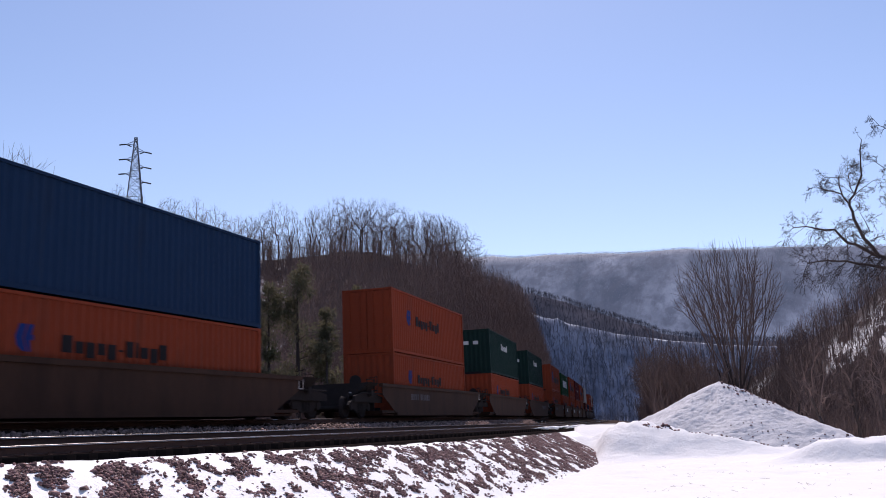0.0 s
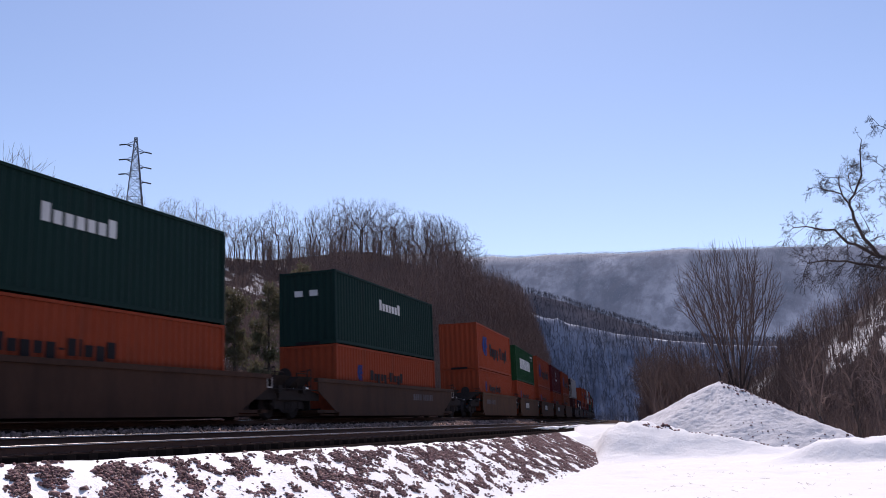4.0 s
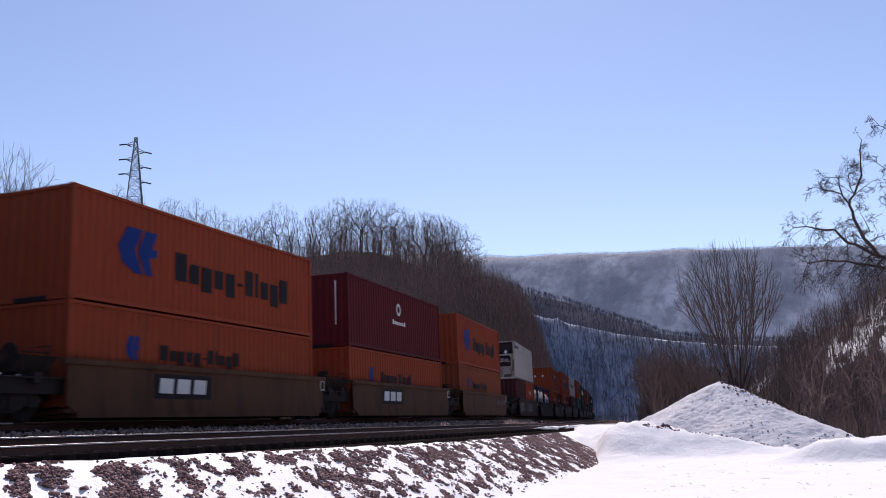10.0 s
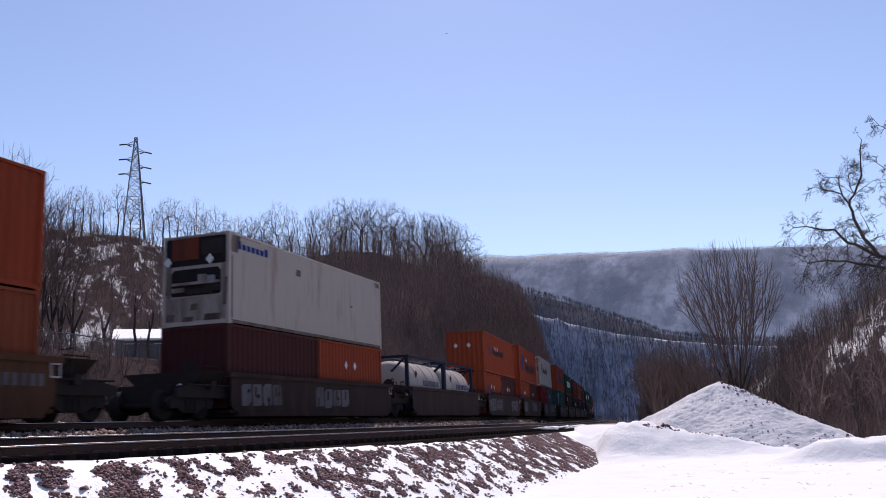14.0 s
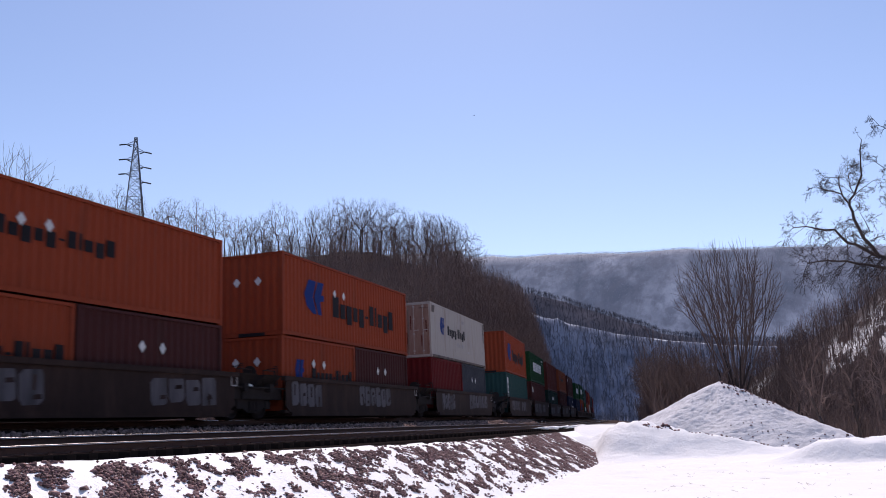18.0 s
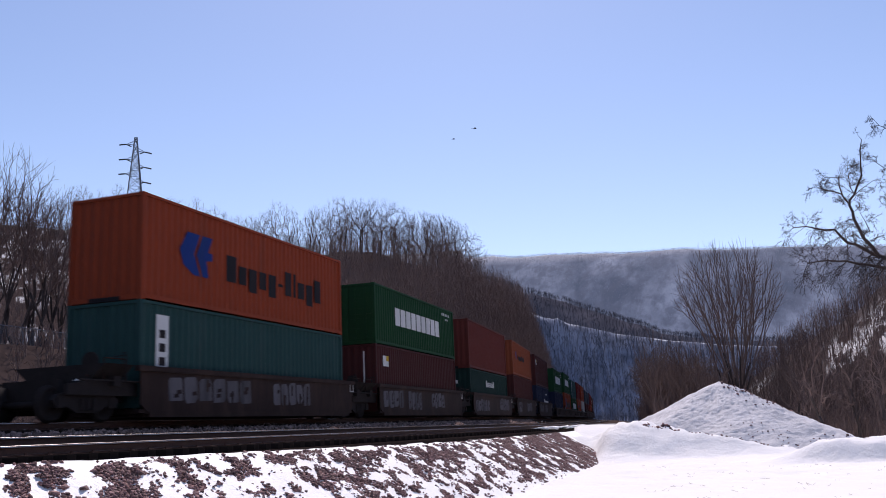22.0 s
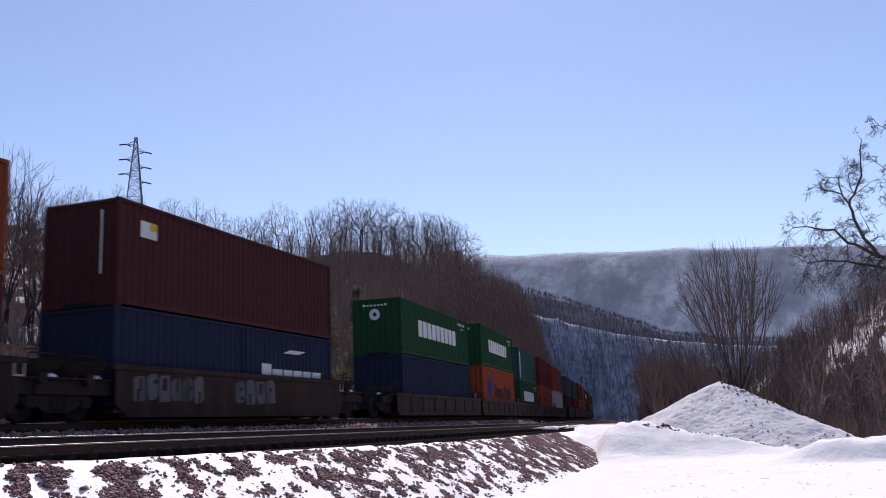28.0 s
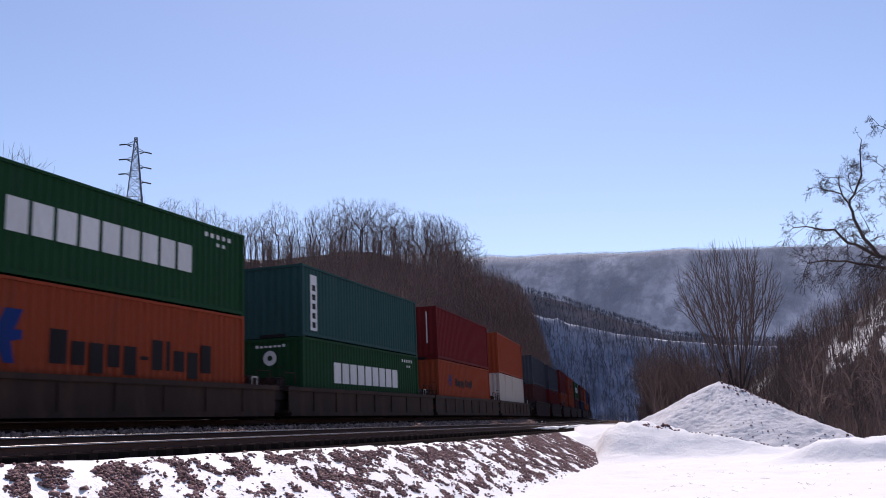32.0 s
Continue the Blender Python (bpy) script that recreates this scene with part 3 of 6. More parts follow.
def plate_on(parent, name, mat, side, a, b, z0, z1, label="", slant=0.0, proud=0.012, length=12.192):
    """A flat painted mark on the right side ('side') or on the near end ('end'); a, b along it."""
    g = Geo()
    if side == "side":
        x = 1.186 + proud
        g.prism([(a, z0), (b, z0), (b + slant, z1), (a + slant, z1)], "x", x - 0.004, x)
    else:
        y = -length / 2 + 0.03 - proud
        g.prism([(a, z0), (b, z0), (b + slant, z1), (a + slant, z1)], "y", y, y + 0.004)
    return part(name, g, mat, parent, label)


LINE = (0.7, 0.55, 0.6, 0.55, 0.6, 0.4, 0.55, 0.2, 0.6, 0.6, 0.6)


def word(parent, mat, side, a, b, z0, z1, widths, gap=0.16, low=(), flat=False, proud=0.012, length=12.192):
    """A word shown as plain bars of its letters' widths."""
    total = sum(widths) + gap * (len(widths) - 1)
    k, pos, h = (b - a) / total, a, z1 - z0
    for i, w in enumerate(widths):
        lo, hi = (z0 - h * 0.22, z0 + h * 0.7) if i in low else (z0 + h * 0.3, z0 + h * 0.42) if w == 0.4 else (z0, z1 if flat or i in (0, 6, 7, 10) else z0 + h * 0.7)
        plate_on(parent, "lettering_bar", mat, side, pos, pos + w * k, lo, hi, proud=proud, length=length)
        pos += (w + gap) * k


def crest(parent, mat, a, z0, z1, wide=1.3, x0=1.194):
    """A blue emblem of two slanted blades with a notch between them."""
    h = z1 - z0
    g = Geo()
    w = h * wide
    x1 = x0 + 0.004
    g.prism([(a, z0 + h * 0.55), (a + 0.1 * w, z0 + h * 0.2), (a + 0.42 * w, z0), (a + 0.62 * w, z0), (a + 0.42 * w, z0 + h * 0.5), (a + 0.6 * w, z1), (a + 0.22 * w, z1)], "x", x0, x1)
    part("emblem", g, mat, parent, "blue slanted painted emblem")
    g = Geo()
    g.prism([(a + 0.5 * w, z0 + 0.5 * h), (a + 0.7 * w, z0), (a + 0.88 * w, z0), (a + 0.8 * w, z0 + 0.4 * h), (a + w, z0 + 0.45 * h), (a + w, z0 + 0.62 * h), (a + 0.86 * w, z0 + 0.62 * h), (a + w, z1), (a + 0.68 * w, z1)], "x", x0, x1)
    part("emblem", g, mat, parent)


def container(label, mat, s0, z, length, height, marks="", shell="corrugated", end="blank", group="containers on the train"):
    """A shipping box whose near end lies at s0."""
    root = tagged(new("shipping_container"), label, "container", group)
    key = (length, height, mat.name)
    if shell == "corrugated":
        part("corrugated_shell", shared(("corr", *key), lambda: corrugated(length, height), "corrugated_shell", mat), mat, root)
    else:
        part("smooth_shell", shared(("flat", *key), lambda: flat_shell(length, height), "smooth_shell", mat), mat, root)
        for k in range(1, int(length / 1.22)):
            for sign in (1, -1):
                o = part("seam_strip", shared(("seam", height, mat.name), lambda: Geo().box(-0.008, 0.008, -0.02, 0.02, 0.15, height - 0.1), "seam_strip", mat), mat, root)
                o.location = (sign * 1.2, -length / 2 + k * 1.22, 0)
    part("corner_post_frame", shared(("bars", *key), lambda: frame_bars(length, height), "corner_post_frame", mat), mat, root)
    for x in (-1.14, 1.14):
        for y in (-length / 2 + 0.087, length / 2 - 0.087):
            for q in (0.059, height - 0.057):
                c = part("corner_casting", shared(("cast", mat.name), casting, "corner_casting", mat), mat, root)
                c.location = (x, y, q)
    if end == "door":
        for i, x in enumerate((-0.57, 0.57)):
            d = part("door", shared(("door", height, mat.name), lambda: door_leaf(height), "door", mat), mat, root)
            d.location = (x, -length / 2 - 0.005, 0.15)
            for k in (-0.25, 0.25):
                r = part("lock_rod", shared(("rod", height, mat.name), lambda: lock_rod(height), "lock_rod", mat), mat, d, "painted steel lock rod")
                r.location = (k, -0.07, 0.02)
    L = length
    flat_side = 0.028 if shell != "corrugated" else 0.012
    if end == "blank" and shell == "corrugated":
        # flat dark plate on the sill stands in for shade inside the gooseneck tunnel
        part("gooseneck_recess", shared(("neck", length), lambda: Geo().box(-0.52, 0.52, -length / 2 - 0.004, -length / 2 + 0.05, 0.012, 0.13), "gooseneck_recess", LETTER_DARK), LETTER_DARK, root, "dark plate for the shaded recess in the end sill")
    for m in marks.split():
        if m == "hl":           # large dark word with the blue emblem
            crest(root, LETTER_BLUE, -L / 2 + 1.7, height * 0.33, height * 0.75)
            word(root, LETTER_DARK, "side", -L / 2 + 4.1, -L / 2 + 10.45, height * 0.35, height * 0.63, LINE, low=(2, 4, 9), gap=0.2)
        elif m == "hl_low":
            crest(root, LETTER_BLUE, -L / 2 + 2.1, height * 0.48, height * 0.72, 0.85)
            word(root, LETTER_DARK, "side", -L / 2 + 3.5, -L / 2 + 7.4, height * 0.5, height * 0.66, LINE, low=(2, 4, 9), gap=0.2)
        elif m == "hl_half":
            crest(root, LETTER_BLUE, -L / 2 + 1.0, height * 0.4, height * 0.7, 0.85)
            word(root, LETTER_DARK, "side", -L / 2 + 2.3, L / 2 - 0.3, height * 0.42, height * 0.6, LINE, low=(2, 4, 9), gap=0.2)
        elif m == "ever":
            word(root, LETTER_WHITE, "side", -L / 2 + 2.65, -L / 2 + 9.45, height * 0.385, height * 0.69, (0.5,) * 9, gap=0.1, flat=True)
            for k in range(5):
                plate_on(root, "number_bar", LETTER_WHITE, "side", L / 2 - 2.1 + k * 0.3, L / 2 - 1.95 + k * 0.3, height * 0.85, height * 0.9)
            for k in range(2):
                plate_on(root, "number_bar", LETTER_WHITE, "side", L / 2 - 1.5 + k * 0.3, L / 2 - 1.35 + k * 0.3, height * 0.76, height * 0.8)
        elif m == "star":
            g = Geo()
            ring = [(0.27 * math.cos(k * math.pi / 8), 0.27 * math.sin(k * math.pi / 8)) for k in range(16)]
            inner = [(0.1 * math.cos(k * math.pi / 8), 0.1 * math.sin(k * math.pi / 8)) for k in range(16)]
            v = [(a, 0, b) for a, b in ring] + [(a, 0, b) for a, b in inner]
            g.add(v, [(k, (k + 1) % 16, 16 + (k + 1) % 16, 16 + k) for k in range(16)])
            o = part("round_mark", g, LETTER_WHITE, root, "white ring-shaped painted mark")
            o.location = (-0.1, -L / 2 - 0.012, height * 0.72)
            word(root, LETTER_WHITE, "end", -0.7, 0.5, height * 0.87, height * 0.91, (0.3,) * 7, length=L)
        elif m == "short":
            word(root, LETTER_WHITE, "side", -L / 2 + 4.75, -L / 2 + 7.3, height * 0.62, height * 0.78, (0.5,) * 7, gap=0.2)
        elif m == "strip":
            plate_on(root, "vertical_panel", LETTER_WHITE, "side", -L / 2 + 0.69, -L / 2 + 1.24, height * 0.1, height * 0.88, "white panel of vertical lettering")
            for k in range(5):
                plate_on(root, "lettering_bar", LETTER_DARK, "side", -L / 2 + 0.83, -L / 2 + 1.1, height * (0.14 + k * 0.13), height * (0.22 + k * 0.13), proud=0.016)
        elif m == "wheel":      # small white emblem with a word under it
            g = Geo()
            ring = [(0.3 * math.cos(k * math.pi / 8), 0.3 * math.sin(k * math.pi / 8)) for k in range(16)]
            g.add([(1.2, -L / 2 + 5.95 + a, height * 0.7 + b) for a, b in ring] + [(1.2, -L / 2 + 5.95 + 0.55 * a, height * 0.7 + 0.55 * b) for a, b in ring], [(k, (k + 1) % 16, 16 + (k + 1) % 16, 16 + k) for k in range(16)])
            part("emblem", g, LETTER_WHITE, root, "small white round emblem")
            word(root, LETTER_WHITE, "side", -L / 2 + 5.13, -L / 2 + 6.82, height * 0.46, height * 0.53, (0.5,) * 7)
        elif m == "bars":
            plate_on(root, "stripe", LETTER_WHITE, "end", 0.62, 0.68, height * 0.3, height * 0.9, length=L)
        elif m == "hlwhite":
            crest(root, LETTER_BLUE, -L / 2 + 1.8, height * 0.46, height * 0.78, 0.9, 1.212)
            word(root, LETTER_DARK, "side", -L / 2 + 3.3, -L / 2 + 7.1, height * 0.48, height * 0.66, LINE, low=(2, 4, 9), gap=0.2, proud=0.03)
            for a, b, c, d in ((5.2, 5.6, 0.3, 0.38), (5.8, 6.1, 0.3, 0.36), (6.3, 6.7, 0.3, 0.38), (7.6, 8.1, 0.22, 0.26), (6.5, 7.0, 0.8, 0.86), (11.5, 11.7, 0.62, 0.68), (11.4, 11.6, 0.3, 0.34)):
                plate_on(root, "scuff", SCUFF, "side", -L / 2 + a, -L / 2 + b, height * c, height * d, "grey scuff", slant=0.1, proud=0.03)
            plate_on(root, "grime_band", SOOT, "side", -L / 2 + 0.12, L / 2 - 0.12, 0.05, 0.16, "brown grime along the sill", proud=0.038)
            plate_on(root, "soot_patch", SOOT, "side", -L / 2 + 0.15, -L / 2 + 0.7, height * 0.82, height * 0.95, "dark soot patch", slant=0.15, proud=0.03)
            plate_on(root, "soot_patch", SOOT, "side", L / 2 - 0.35, L / 2 - 0.12, height * 0.55, height * 0.97, slant=0.0, proud=0.03)
        elif m == "name":
            word(root, LETTER_BLUE, "side", -L / 2 + 0.5, -L / 2 + 2.4, height * 0.83, height * 0.92, (0.5,) * 7, proud=0.03)
        elif m == "swoosh":
            word(root, LETTER_WHITE, "side", -L / 2 + 1.0, L / 2 - 0.85, height * 0.36, height * 0.56, (0.8, 0.9, 0.8, 0.8, 0.8, 0.9), gap=0.12)
            plate_on(root, "swoosh", LETTER_WHITE, "side", -0.6, 0.5, height * 0.72, height * 0.77, slant=0.5)
        elif m == "dots":
            for a in (-0.6, 0.25):
                for side in ("side", "end"):
                    c = -1.2 if side == "side" and L > 7 else 0.0
                    g = Geo()
                    u, q = (a + c, height * 0.66)
                    if side == "side":
                        g.prism([(u - 0.14, q), (u, q - 0.17), (u + 0.14, q), (u, q + 0.17)], "x", 1.195, 1.2)
                    else:
                        g.prism([(u - 0.14, q), (u, q - 0.17), (u + 0.14, q), (u, q + 0.17)], "y", -L / 2 + 0.012, -L / 2 + 0.018)
                    part("placard", g, LETTER_WHITE, root, "white diamond placard")
        elif m == "panel":
            plate_on(root, "small_sign", LETTER_WHITE, "side", -L / 2 + 0.9, -L / 2 + 1.6, height * 0.68, height * 0.84, "small white painted sign")
            plate_on(root, "small_sign", LETTER_YELLOW, "side", -L / 2 + 1.3, -L / 2 + 1.6, height * 0.76, height * 0.84, proud=0.016)
        elif m == "two":
            for a in (-0.55, 0.1):
                plate_on(root, "small_sign", LETTER_WHITE, "end", a, a + 0.35, height * 0.66, height * 0.74, length=L)
    ride(root, s0 + L / 2, z=z)
    return root


def well_side(length, top, ribs):
    """One side of a well: chord, web and foot, cut away at the ends."""
    g = Geo()
    h = length / 2
    c, e = (0.12, 0.3) if ribs else (1.7, 0.95) if length > 14 else (0.35, 0.4)
    g.prism([(-h, e), (-h + c, 0.16), (h - c, 0.16), (h, e), (h, top - 0.12), (-h, top - 0.12)], "x", 1.40, 1.43)
    g.box(1.33, 1.5, -h - 0.15, h + 0.15, top - 0.14, top)
    g.box(1.3, 1.47, -h + c, h - c, 0.07, 0.22)
    if ribs:
        n = int(length / 1.9)
        for i in range(1, n):
            y = -h + i * length / n
            g.box(1.425, 1.475, y - 0.05, y + 0.05, 0.2, top - 0.12)
    return g


def well_floor(length):
    g = Geo()
    for i in range(8):
        y = -length / 2 + 0.4 + i * (length - 0.8) / 7
        g.box(-1.4, 1.4, y - 0.15, y + 0.15, 0.16, 0.29)
    g.box(-1.3, 1.3, -length / 2 + 0.3, length / 2 - 0.3, 0.08, 0.15)
    g.box(-1.4, -1.2, -length / 2, length / 2, 0.18, 0.28).box(1.2, 1.4, -length / 2, length / 2, 0.18, 0.28)
    return g


def end_deck(top):
    """The raised end platform over the bogie."""
    g = Geo()
    g.prism([(-1.42, top), (-1.0, top - 0.35), (-0.3, 0.78), (0.3, 0.78), (1.0, top - 0.35), (1.42, top), (1.42, top - 0.1), (0.9, 1.0), (-0.9, 1.0), (-1.42, top - 0.1)][:6], "y", -0.55, 0.55)
    g.box(-0.3, 0.3, -1.4, 1.4, 0.75, 1.02)
    g.box(-1.35, 1.35, -0.12, 0.12, 0.85, 1.1)
    # bolster wings, side sills and the bracing down to the well
    for x in (-1, 1):
        g.prism([(-1.55, 0.62), (1.55, 0.62), (1.55, 0.86), (0.6, 1.0), (-0.6, 1.0), (-1.55, 0.86)], "x", x * 1.12 - 0.05, x * 1.12 + 0.05)
        g.prism([(-1.5, 0.3), (-1.2, 0.3), (-0.7, 0.78), (-1.1, 0.78)], "x", x * 0.62 - 0.04, x * 0.62 + 0.04)
        g.prism([(1.2, 0.3), (1.5, 0.3), (1.1, 0.78), (0.7, 0.78)], "x", x * 0.62 - 0.04, x * 0.62 + 0.04)
        g.tube((x * 1.3, -1.3, 0.98), (x * 1.3, 1.3, 0.98), 0.03, 0.03, 5)
    g.box(-0.85, 0.85, -1.5, -1.38, 0.3, 1.0).box(-0.85, 0.85, 1.38, 1.5, 0.3, 1.0)
    g.box(-0.5, 0.5, -0.95, -0.55, 0.28, 0.72).box(-0.4, 0.4, 0.6, 0.95, 0.34, 0.74)
    return g


def air_gear():
    """Brake cylinder, valve and pipes on a wagon's end platform."""
    g = Geo()
    g.lathe([(-0.35, 0.05), (-0.33, 0.17), (0.3, 0.17), (0.36, 0.06)], "y", 12, (0.75, 0.0, 1.25))
    g.box(0.2, 0.5, -0.2, 0.12, 1.02, 1.42).box(-0.5, -0.1, -0.3, 0.3, 1.02, 1.24)
    g.tube((0.9, -0.6, 1.12), (0.9, 0.6, 1.12), 0.03, 0.03, 6).tube((-0.9, -0.5, 1.18), (0.3, 0.5, 1.1), 0.025, 0.025, 6)
    g.tube((1.25, -0.4, 1.0), (1.25, -0.4, 1.55), 0.02, 0.02, 5).tube((1.25, 0.4, 1.0), (1.25, 0.4, 1.55), 0.02, 0.02, 5).tube((1.25, -0.4, 1.55), (1.25, 0.4, 1.55), 0.02, 0.02, 5)
    return g


def snow_lump():
    """A lump of old snow, melted round."""
    return Geo().lathe([(-0.02, 0.18), (0.03, 0.155), (0.07, 0.09), (0.085, 0.02)], "z", 9)


def side_frame():
    g = Geo()
    g.prism([(-1.15, 0.5), (-1.05, 0.36), (-0.7, 0.36), (-0.35, 0.2), (0.35, 0.2), (0.7, 0.36), (1.05, 0.36), (1.15, 0.5), (1.0, 0.62), (0.5, 0.74), (-0.5, 0.74), (-1.0, 0.62)], "x", -0.06, 0.06)
    for y in (-0.89, 0.89):
        g.box(-0.1, 0.1, y - 0.14, y + 0.14, 0.32, 0.56)
    for y in (-0.2, 0.0, 0.2):
        g.tube((0.07, y, 0.26), (0.07, y, 0.55), 0.07, 0.07, 8)
    return g


def wheel_set():
    g = Geo()
    for x in (-0.72, 0.72):
        i = 1 if x > 0 else -1
        g.lathe([(x - 0.065 * i, 0.45), (x - 0.04 * i, 0.45), (x - 0.035 * i, 0.42), (x + 0.065 * i, 0.415), (x + 0.065 * i, 0.36), (x + 0.03 * i, 0.33), (x + 0.03 * i, 0.12), (x + 0.08 * i, 0.1)], "x", 20)
    g.tube((-0.95, 0, 0), (0.95, 0, 0), 0.085, 0.085, 10)
    return g


def bogie(parent, y):
    b = part("bogie", Geo().box(-0.95, 0.95, -0.2, 0.2, 0.42, 0.7).mesh("bogie", STEEL) if "bogie" not in _meshes else _meshes["bogie"], STEEL, parent)
    _meshes["bogie"] = b.data
    b.location = (0, y, 0)
    for x in (-0.98, 0.98):
        o = part("side_frame", shared("side_frame", side_frame, "side_frame", STEEL), STEEL, b)
        o.location = (x, 0, 0)
        if x < 0:
            o.rotation_euler = (0, 0, math.pi)
    for k in (-0.89, 0.89):
        o = part("wheel_set", shared("wheel_set", wheel_set, "wheel_set", STEEL, True), STEEL, b, "steel wheels on an axle")
        o.location = (0, k, 0.42)


def well_car(label, mat, s0, well, pitch, top, ribs=False, marks="", last=False, rng=random.Random(4)):
    """One well unit: the well from s0, its bogie under the near end, a second one under the far end of the last unit."""
    root = tagged(new("well_car"), label, "rail wagon", "well cars of the train")
    for sign in (0, 1):
        o = part("side_wall", shared(("ws", well, top, ribs, mat.name), lambda: well_side(well, top, ribs), "side_wall", mat), mat, root)
        if sign:
            o.rotation_euler = (0, 0, math.pi)
    part("well_floor", shared(("wf", well, mat.name), lambda: well_floor(well), "well_floor", mat), mat, root)
    out = (pitch - well) / 2
    for y in (-well / 2 - out + 0.2, well / 2 + out - 0.2):
        o = part("end_platform", shared(("ed", top), lambda: end_deck(top), "end_platform", STEEL), STEEL, root)
        o.location = (0, y + (0.5 if y < 0 else -0.5), 0)
        part("air_brake_gear", shared("air_gear", air_gear, "air_brake_gear", RUST_GEAR), RUST_GEAR, o, "rusty brake cylinder and pipes")
        for k in range(1 + int(abs(s0)) % 3):
            lump = part("snow_lump", shared("snow_lump", snow_lump, "snow_lump", SNOW, True), SNOW, o, "lump of old snow")
            lump.location = (0.55 + 0.3 * k, -0.4 + 0.37 * k, 1.03)
        if y > 0:
            part("end_sign", shared("end_sign", lambda: Geo().box(1.44, 1.455, -1.0, -0.68, 0.98, 1.02).box(1.44, 1.455, -1.0, -0.68, 1.28, 1.32).box(1.44, 1.455, -1.0, -0.96, 1.02, 1.28).box(1.44, 1.455, -0.72, -0.68, 1.02, 1.28), "end_sign", SCUFF), SCUFF, o, "small square sign frame")
    bogie(root, -well / 2 - out)
    if last:
        bogie(root, well / 2 + out - 0.5)
        g = Geo()
        g.box(-0.12, 0.12, well / 2 + out + 0.2, well / 2 + out + 1.9, 0.72, 0.94)
        part("coupler", g, STEEL, root, "dark steel coupler")
    for i, y in enumerate((-well / 2 - 0.55, well / 2 + 0.5)):
        g = Geo()
        for x in (1.28, 1.4):
            g.tube((x, y, 0.95), (x, y, top + 0.25), 0.016, 0.016, 5)
        for k in range(3):
            g.tube((1.28, y, 1.1 + k * 0.3), (1.4, y, 1.1 + k * 0.3), 0.014, 0.014, 5)
        g.tube((1.0, y, top + 0.22), (1.4, y, top + 0.25), 0.014, 0.014, 5)
        part("grab_iron", g, STEEL, root)
    g = Geo()
    g.tube((0.55, -well / 2 - 0.9, top + 0.1), (0.55, -well / 2 - 0.86, top + 0.1), 0.26, 0.26, 14)
    g.box(0.5, 0.6, -well / 2 - 0.86, -well / 2 - 0.7, 0.95, top + 0.2)
    part("brake_wheel", g, STEEL, root)
    for m in marks.split():
        x0, x1 = 1.434, 1.438

        def mark(name, matl, a, b, z0, z1, lab="", deep=0.0, slant=0.0):
            g = Geo()
            g.prism([(a, z0), (b, z0), (b + slant, z1), (a + slant, z1)], "x", x0 + deep, x1 + deep)
            part(name, matl and g, matl, root, lab)

        if m == "logo":
            mark("dark_panel", LETTER_DARK, -3.2, -0.6, 0.56, 1.22, "black sign panel")
            for k in range(3):
                mark("lettering_bar", LETTER_WHITE, -3.0 + k * 0.76, -2.42 + k * 0.76, 0.7, 1.1, deep=0.006, slant=0.05)
        elif m.startswith("number"):
            at0 = float(m[6:] or 0)
            for k in range(4):
                mark("lettering_bar", SPRAY, at0 + k * 0.3, at0 + 0.22 + k * 0.3, 0.78, 1.06)
            for k in range(6):
                mark("lettering_bar", SPRAY, at0 + 1.4 + k * 0.25, at0 + 1.56 + k * 0.25, 0.78, 1.06)
        elif m == "spray":
            pos = -well / 2 + rng.uniform(0.4, 1.2)
            while pos < well / 2 - 3.6:
                n, z0 = rng.randint(4, 6), rng.uniform(0.3, 0.42)
                wide, tall = rng.uniform(0.5, 0.8), rng.uniform(0.72, 0.92)
                for k in range(n):
                    # one chunky sprayed block with knocked-off corners and a dark gap in it
                    a, b = pos + k * wide, pos + (k + 0.93) * wide
                    lo, hi = z0 + rng.uniform(0, 0.1), z0 + tall * rng.uniform(0.85, 1.0)
                    c = [rng.uniform(0.02, 0.16) for _ in range(4)]
                    ring = [(a + c[0], lo), (b - c[1], lo + 0.02), (b, lo + c[1]), (b - 0.04, hi - c[2]), (b - c[2], hi), (a + c[3], hi - 0.02), (a, hi - c[3]), (a + 0.03, lo + c[0])]
                    g = Geo()
                    g.prism(ring, "x", x0, x1 + rng.uniform(0, 0.002))
                    letter = part("sprayed_block", g, SPRAY, root, "pale sprayed graffiti block")
                    for q in range(rng.randint(1, 2)):
                        g = Geo()
                        u = a + wide * rng.uniform(0.2, 0.55)
                        if rng.random() < 0.5:
                            w0 = lo + (hi - lo) * rng.uniform(0.12, 0.62)
                            g.prism([(u, w0), (u + wide * 0.33, w0 + 0.02), (u + wide * 0.3, w0 + 0.13), (u + 0.02, w0 + 0.11)], "x", x1 + 0.002, x1 + 0.005)
                        else:
                            w0 = lo + (hi - lo) * (0.0 if rng.random() < 0.5 else 0.42)
                            g.prism([(u, w0), (u + 0.09, w0), (u + 0.11, w0 + tall * 0.4), (u + 0.01, w0 + tall * 0.42)], "x", x1 + 0.002, x1 + 0.005)
                        part("dark_gap", g, mat, letter)
                pos += n * wide + rng.uniform(0.4, 5.0)
    ride(root, s0 + well / 2)
    return root


